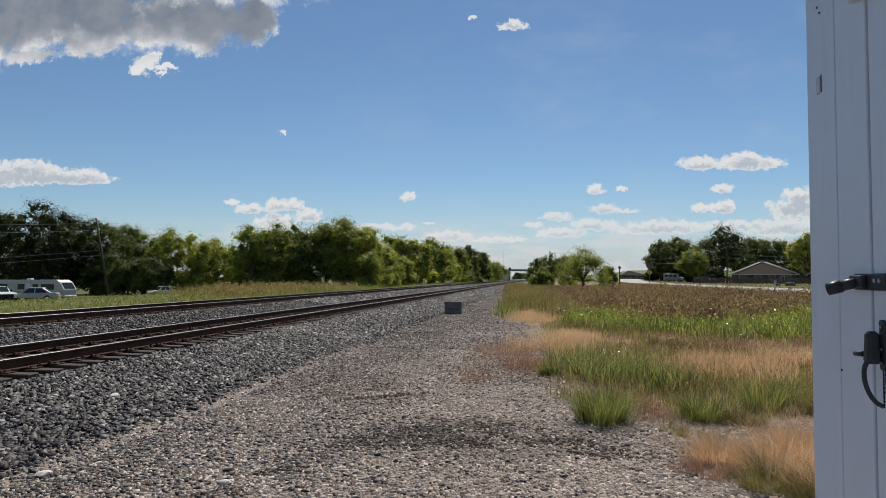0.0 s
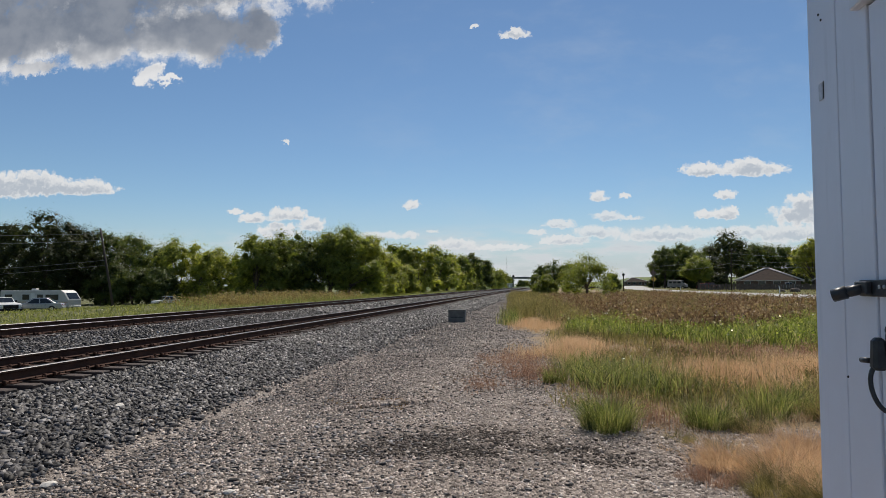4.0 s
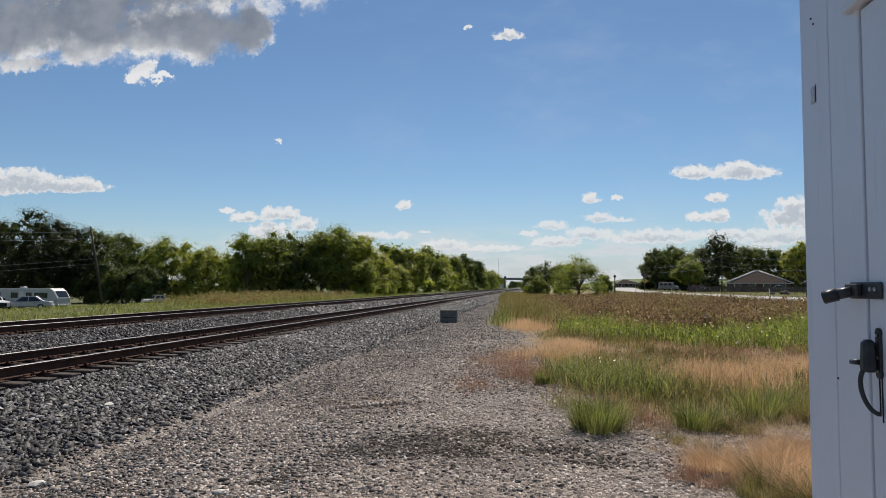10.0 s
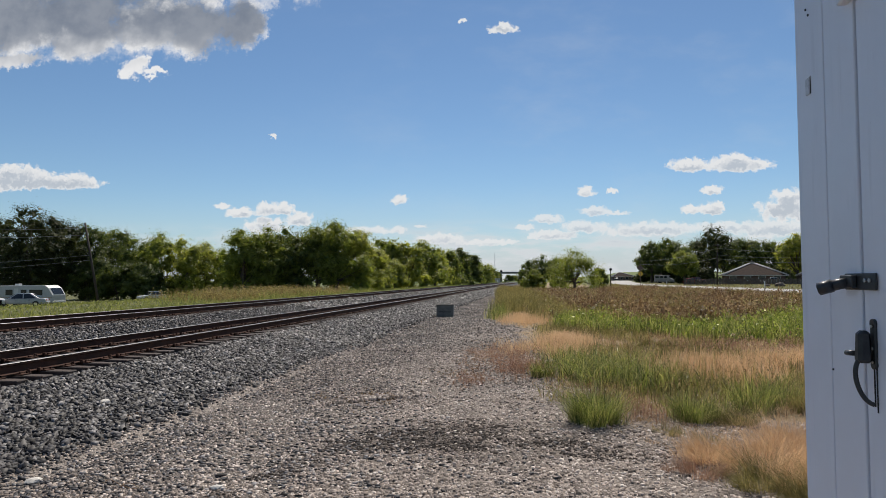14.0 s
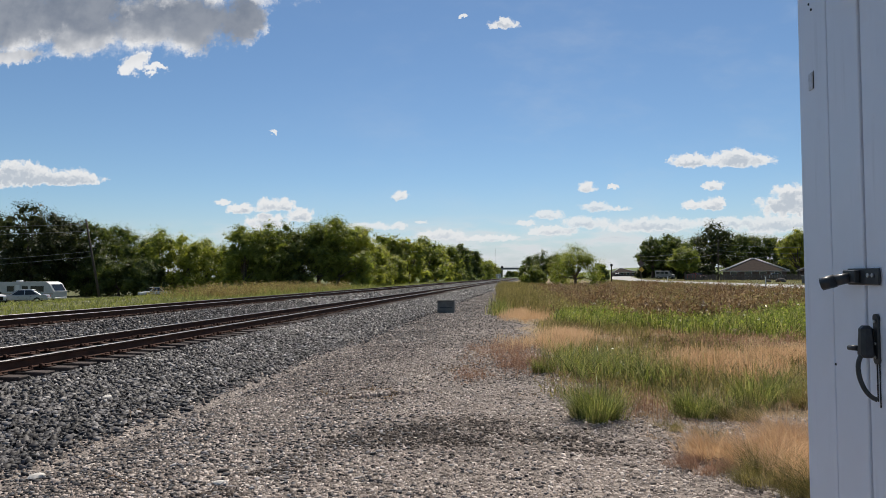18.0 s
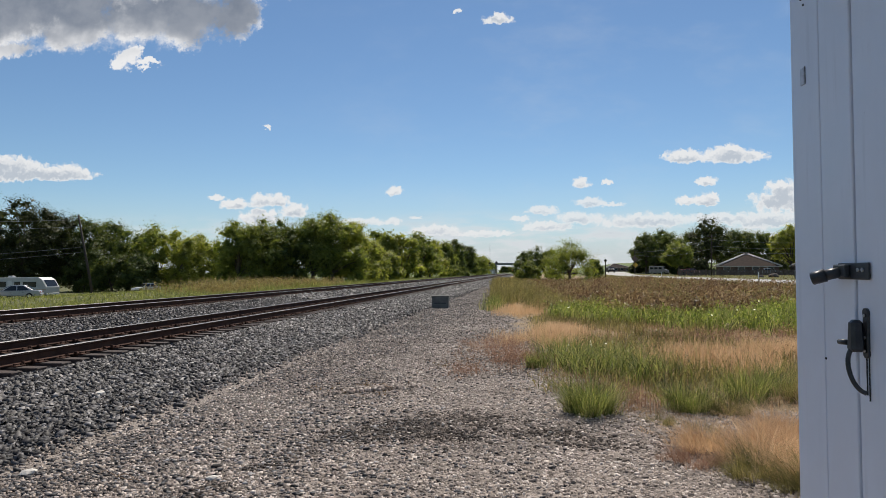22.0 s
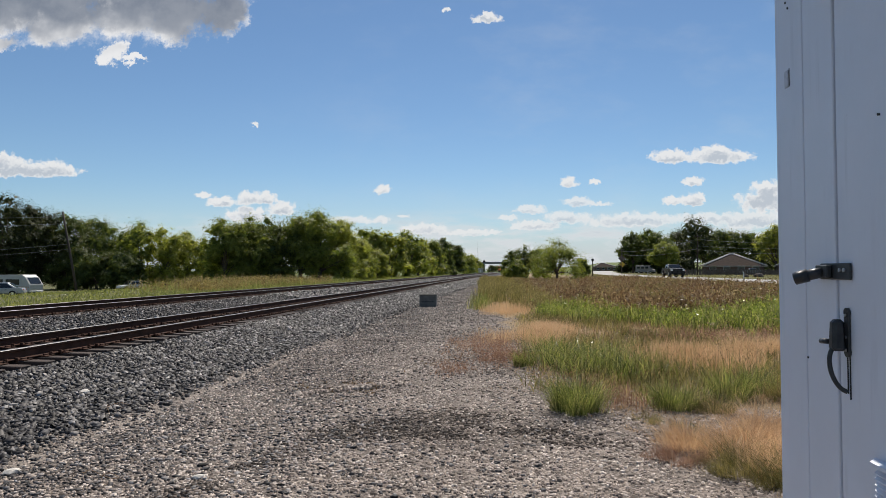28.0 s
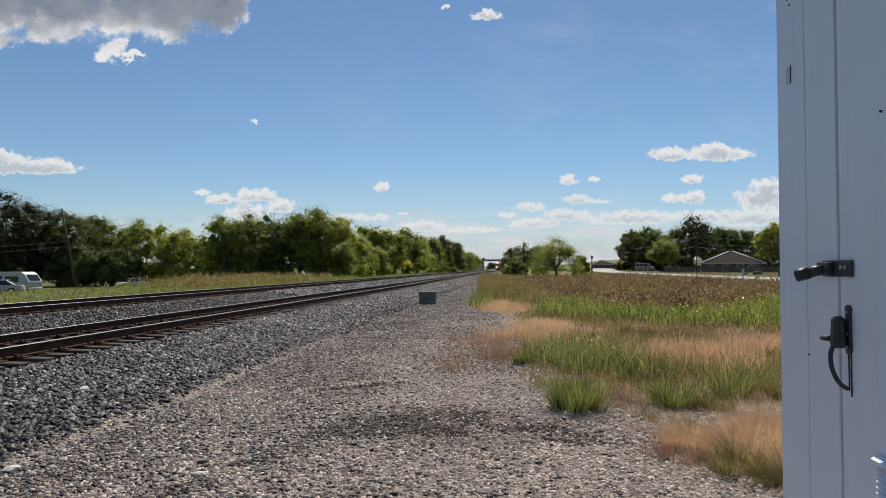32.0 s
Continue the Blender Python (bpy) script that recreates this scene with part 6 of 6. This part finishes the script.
def make_yards():
    hip_house("brick_house", 60.9, 190, -12, 14.8, 11, 2.3, 3.3, "low brown brick house with a wide hip roof", 0.62, 0.62)
    hip_house("far_house", 59, 425, 0, 14, 9, 2.4, 2.6, "small far house with a dark roof", 0.45)
    hip_house("outbuilding", 73.5, 181, 0, 6, 5, 2.2, 1.4, "small outbuilding with a pale roof", 0.3)
    fence = empty("yard_fence", pose(0, 0, 0), "weathered grey picket fence along a yard", "fence")
    for i in range(46):
        x, y = 34.5 + i * 0.6, 152 + i * 0.12
        z = float(terrain(x, y))
        part("post" if i % 5 == 0 else "board", solid((x - 0.24, y - 0.02, z), (x + 0.24, y + 0.03, z + (1.25 if i % 5 else 1.45)), 0.01), M["wood"], fence)
    for x, y, s in ((38.7, 108, 1.0), (37.5, 110, 0.6)):
        bm = bmesh.new()
        bmesh.ops.create_icosphere(bm, subdivisions=2, radius=1)
        for v in bm.verts:
            v.co *= 1 + 0.3 * noise.noise(v.co * 1.4)
            v.co = Vector((v.co.x * s * 0.8, v.co.y * s * 0.6, v.co.z * s * 0.42))
        ob = part("boulder", bm, M["wood"])
        ob.matrix_basis = pose(x, y, float(terrain(x, y)) + 0.2 * s)
        tagged(ob, "dark low boulder on mown grass", "boulder")
    b = empty("refuse_bin", pose(32.5, 83, float(terrain(32.5, 83))), "dark plastic wheeled bin beside the road", "bin")
    part("body", solid((-0.3, -0.32, 0.03), (0.3, 0.32, 0.95), 0.03, None, (1.15, 1.15)), M["bin"], b)
    part("lid", solid((-0.38, -0.4, 0.95), (0.38, 0.42, 1.03), 0.03), M["bin"], b)


make_yards()


def sag(bm, a, b, drop, r, n=14):
    """A hanging cable from a to b."""
    a, b = Vector(a), Vector(b)
    pts = [a.lerp(b, i / n) - Vector((0, 0, drop * 4 * (i / n) * (1 - i / n))) for i in range(n + 1)]
    for p, q in zip(pts, pts[1:]):
        tube(bm, p, q, r, None, 5, False)
    return bm


def utility_pole(x, y, height, lean, label, arms=1):
    z = float(terrain(x, y))
    p = empty("utility_pole", pose(x, y, z), label, "utility pole")
    part("pole", bar((0, 0, -0.3), (lean, 0, height), 0.125, 0.085, 12), M["pole"], p)
    for i in range(arms):
        zz = height - 0.45 - 0.9 * i
        c = lean * zz / height
        arm = part("crossarm", solid((c - 0.9, -0.17, zz - 0.06), (c + 0.9, -0.07, zz + 0.06), 0.01), M["pole"], p)
        for dx in (-0.75, 0.0, 0.75):
            part("insulator", bar((c + dx, -0.12, zz + 0.06), (c + dx, -0.12, zz + 0.2), 0.04, 0.03, 8), M["galv"], arm)
    return z


def make_poles():
    z = utility_pole(-42.0, 60, 8.1, -1.75, "leaning creosoted utility pole before the trees", 0)
    utility_pole(-66, 48, 9.0, 0.0, "creosoted utility pole beyond the meadow", 1)
    wires = empty("overhead_wires", pose(-42, 60, z), "thin pale overhead wires on the leaning pole", "wires")
    for za, zb, d in ((4.9, 4.2, 0.35), (4.4, 3.5, 0.3), (6.9, 7.2, 0.3), (7.6, 8.4, 0.4)):
        part("wire", sag(bmesh.new(), (-0.215 * za, 0, za), (-24, -12, float(terrain(-66, 48)) + zb - z), d, 0.016), M["wire"], wires)
    z = utility_pole(38.6, 142, 8.6, 0.15, "creosoted utility pole beyond the road", 1)
    utility_pole(76, 150, 9.0, 0.0, "creosoted utility pole beside the brick house", 1)
    utility_pole(31, 190, 7.0, 0.0, "creosoted utility pole by the road bend", 1)
    wires = empty("overhead_wires", pose(38.7, 142, z), "thin pale overhead wires crossing before the yard trees", "wires")
    for za, zb, d in ((7.6, 8.6, 1.2), (6.2, 7.4, 1.1), (5.4, 6.6, 1.3)):
        part("wire", sag(bmesh.new(), (0, 0, za), (37.3, 8, float(terrain(76, 150)) + zb - z), d, 0.022), M["wire"], wires)
    for za, zb, d in ((7.6, 6.2, 0.7), (5.6, 5.4, 0.8)):
        part("wire", sag(bmesh.new(), (0, 0, za), (-7.7, 48, float(terrain(31, 190)) + zb - z), d, 0.022), M["wire"], wires)
    # road signs and posts
    s = empty("warning_sign", pose(20.9, 128, float(terrain(20.9, 128))), "diamond road sign on a post, seen from its grey back", "road sign")
    part("post", bar((0, 0, -0.2), (0, 0, 4.1), 0.05, None, 8), M["wood"], s)
    part("sign_panel", prism([(0, 2.75), (0.66, 3.41), (0, 4.07), (-0.66, 3.41)], "y", 0.06, 0.075), M["wood"], s)
    part("sign_panel", prism([(0.1, 1.75), (0.62, 2.27), (0.1, 2.79), (-0.42, 2.27)], "y", 0.08, 0.095), M["yellow"], s, "yellow diamond panel")
    s = empty("roadside_post", pose(18.1, 150, float(terrain(18.1, 150))), "dark roadside post with a round dark head", "post")
    part("post", bar((0, 0, -0.2), (0, 0, 3.6), 0.12, None, 10), M["pole"], s)
    part("head", bar((0, -0.12, 3.75), (0, 0.12, 3.75), 0.3, None, 18), M["black_paint"], s)
    for x, y in ((20.9, 62), (20.9, 104), (21.0, 140)):
        s = empty("marker_post", pose(x, y, float(terrain(x, y))), "thin pale roadside marker post", "marker post", "roadside marker posts")
        part("post", solid((-0.045, -0.02, -0.1), (0.045, 0.02, 1.0), 0.008), M["white_paint"], s)


make_poles()


# ---- along the line, far off ----
def make_line_side():
    b = empty("road_bridge", pose(0, 575, 0), "grey concrete road bridge spanning the railway far off", "bridge")
    part("deck", solid((-75, -5, 7.7), (22, 5, 8.9), 0.05), M["bridge"], b)
    for y in (-5.0, 4.8):
        part("parapet", solid((-75, y, 8.9), (22, y + 0.2, 9.35), 0.02), M["bridge"], b)
    for i in range(17):
        part("rail_post", solid((-72 + i * 5.8, -5.0, 9.35), (-71.85 + i * 5.8, -4.85, 10.1)), M["galv"], b)
    part("handrail", solid((-75, -4.98, 10.1), (22, -4.88, 10.2)), M["galv"], b)
    for x in (-34, -24, 2, 14):
        part("pier", solid((x - 0.7, -4, -1), (x + 0.7, 4, 7.7), 0.05), M["bridge"], b)
    for x, y, h in ((-20.8, 400, 7.6), (-16.6, 402, 8.0), (-4.9, 404, 8.0)):
        s = empty("railway_signal", pose(x, y, float(terrain(x, y))), "tall railway signal mast with a dark signal head", "railway signal", "signals by the crossing")
        part("mast", bar((0, 0, -0.2), (0, 0, h), 0.1, None, 8), M["galv"], s)
        part("backboard", bar((0, -0.1, h - 0.6), (0, 0.05, h - 0.6), 0.72, None, 18), M["black_paint"], s)
        part("signal_head", solid((-0.25, -0.4, h - 1.2), (0.25, -0.1, h), 0.05), M["black_paint"], s)
    hut = empty("relay_hut", pose(-18.6, 398, float(terrain(-18.6, 398))), "silver metal relay hut beside the far track", "hut")
    part("body", solid((-1.5, -1.3, 0), (1.5, 1.3, 2.9), 0.04), M["galv"], hut)
    part("roof", solid((-1.65, -1.45, 2.9), (1.65, 1.45, 3.05), 0.04), M["white_paint"], hut)
    part("door", solid((-0.45, -1.34, 0.15), (0.45, -1.3, 2.2), 0.01), M["shed_trim"], hut)
    for x, y, w, h, lab in ((2, 660, 10, 5.5, "pale far building beyond the road bridge"), (-33, 520, 9, 4.0, "low white far building beside the line")):
        f = empty("far_building", pose(x, y, float(terrain(x, y))), lab, "building", "far buildings")
        part("wall", solid((-w / 2, -4, -0.3), (w / 2, 4, h), 0.05), M["white_paint"], f)
        part("roof", prism([(-w / 2 - 0.4, h), (0, h + 1.4), (w / 2 + 0.4, h)], "y", -4.4, 4.4), M["galv"], f)
        part("door", solid((-1.2, -4.05, 0), (1.2, -4.0, 2.8)), M["dark"], f)
    t = empty("radio_mast", pose(-46, 900, float(terrain(-46, 900))), "thin grey lattice radio mast far off", "mast")
    bm = bmesh.new()
    for a in range(3):
        c, s = 0.7 * math.cos(a * 2.1), 0.7 * math.sin(a * 2.1)
        tube(bm, (c, s, -0.5), (c * 0.6, s * 0.6, 38), 0.1, 0.06, 5)
    part("legs", bm, M["galv"], t)
    bm = bmesh.new()
    for i in range(19):
        a, z = i * 2.1, i * 2.0
        tube(bm, (0.65 * math.cos(a), 0.65 * math.sin(a), z), (0.65 * math.cos(a + 2.1), 0.65 * math.sin(a + 2.1), z + 2), 0.045, None, 4)
    part("bracing", bm, M["galv"], t)
    part("antenna", bar((0, 0, 38), (0, 0, 42), 0.08, 0.04, 6), M["galv"], t)


make_line_side()


# ---- the train ----
def bogie(thing, y, top=1.0):
    b = part("bogie", solid((-1.2, y - 1.9, 0.35), (1.2, y + 1.9, top), 0.08), M["black_paint"], thing)
    for yy in (-1.3, 0, 1.3):
        for x in (-0.76, 0.76):
            part("wheel", bar((x - 0.07, y + yy, 0.48), (x + 0.07, y + yy, 0.48), 0.48, None, 16), M["rust"], b)


def locomotive(m, lit):
    t = empty("locomotive", m, "orange and black diesel locomotive with lit headlights" if lit else "orange and black trailing diesel locomotive", "locomotive")
    part("frame", solid((-1.5, -11, 1.05), (1.5, 11, 1.45), 0.04), M["black_paint"], t)
    part("nose", solid((-1.0, -10.2, 1.45), (1.0, -7.6, 3.3), 0.15, None, (0.85, 0.9), 2), M["orange"], t)
    part("cab", solid((-1.5, -7.6, 1.45), (1.5, -5.0, 4.5), 0.15, None, (0.9, 0.97), 2), M["orange"], t)
    part("cab_roof", solid((-1.4, -7.6, 4.5), (1.4, -5.0, 4.68), 0.06), M["black_paint"], t)
    for x in (-0.7, 0.7):
        part("windscreen", solid((x - 0.55, -7.66, 3.35), (x + 0.55, -7.58, 4.1), 0.03), M["glass"], t)
        part("ditch_light", bar((x * 1.3, -11.06, 1.75), (x * 1.3, -10.98, 1.75), 0.17, None, 14), M["headlight"] if lit else M["lamp_clear"], t, "lit ditch light" if lit else "")
        part("handrail", bar((x * 1.9, -10.8, 1.45), (x * 1.9, -10.8, 2.5), 0.03, None, 6), M["white_paint"], t)
        part("number_box", solid((x - 0.4, -7.64, 4.15), (x + 0.4, -7.58, 4.4), 0.02), M["lamp_clear"], t)
    part("headlight", bar((0, -7.7, 4.28), (0, -7.6, 4.28), 0.24, None, 14), M["headlight"] if lit else M["lamp_clear"], t, "lit headlight" if lit else "")
    part("hood", solid((-0.95, -5.0, 1.45), (0.95, 9.6, 4.3), 0.12, None, (0.92, 1), 2), M["orange"], t)
    part("hood_band", solid((-0.97, -4.95, 3.3), (0.97, 9.55, 3.7), 0.02), M["black_paint"], t, "black band along the hood")
    part("radiator", solid((-1.4, 6.2, 3.6), (1.4, 9.8, 4.6), 0.1), M["black_paint"], t)
    part("pilot", solid((-1.35, -11.3, 0.2), (1.35, -10.9, 1.3), 0.06), M["black_paint"], t)
    part("coupler", solid((-0.15, -11.8, 0.75), (0.15, -11.2, 1.0), 0.03), M["rust"], t)
    part("fuel_tank", solid((-1.35, -3.6, 0.35), (1.35, 3.6, 1.06), 0.15), M["black_paint"], t)
    bogie(t, -7.2)
    bogie(t, 7.2)
    return t


def hopper_car(m):
    c = empty("freight_car", m, "grey covered hopper freight car in the train", "freight car", "freight cars")
    part("body", prism([(-1.2, 1.3), (-1.55, 2.0), (-1.55, 4.2), (-1.1, 4.6), (1.1, 4.6), (1.55, 4.2), (1.55, 2.0), (1.2, 1.3)], "y", -7.4, 7.4, 0.05), M["hopper"], c)
    for i in range(9):
        part("rib", solid((-1.6, -6.9 + i * 1.7, 1.9), (1.6, -6.8 + i * 1.7, 4.2), 0.01), M["hopper"], c)
    part("sill", solid((-0.5, -8.4, 0.95), (0.5, 8.4, 1.3), 0.03), M["black_paint"], c)
    part("roof_walk", solid((-0.5, -7.4, 4.62), (0.5, 7.4, 4.7), 0.01), M["galv"], c)
    bogie(c, -6.2)
    bogie(c, 6.2)
    return c


TRAIN = [(locomotive(pose(TRACK_X[0], 890, TRACK_Z[0]), True), 0.0), (locomotive(pose(TRACK_X[0], 914, TRACK_Z[0]), False), 23.6)]
CAR = hopper_car(pose(TRACK_X[0], 936, TRACK_Z[0]))
TRAIN.append((CAR, 44.2))
for i in range(5):
    TRAIN.append((copy_thing(CAR, pose(TRACK_X[0], 953 + 17 * i, TRACK_Z[0])), 61.2 + 17 * i))
TRUCK = pickup(pose(23.5, 560, 1.6), M["black_paint"], "lifted black pickup truck driving on the road", "pickup_truck", 0.22)


def motions():
    for ob, back in TRAIN:
        walk(ob, [(t, pose(TRACK_X[0], y + back, TRACK_Z[0])) for t, y in ((0, 890), (8, 780), (16, 672), (24, 560), (32, 450))])
    rows = []
    for t, y in ((0, 650), (8, 510), (14, 400), (17, 337), (20, 272), (22, 229), (24, 185.5), (25, 163.5), (25.5, 153), (27.5, 110.5), (28, 99.5), (28.5, 89), (29, 78), (29.5, 67.8), (30, 57), (31, 35.5), (32, 14)):
        x, ahead = float(road_x(y)) - 1.65, float(road_x(y - 2)) - 1.65
        pitch = math.degrees(math.atan2(float(road_z(y)) - float(road_z(y - 2)), 2.0))
        rows.append((t, pose(x, y, float(road_z(y)) + 0.045, pitch, 0, math.degrees(math.atan2(ahead - x, 2.0)))))
    walk(TRUCK, rows)


motions()
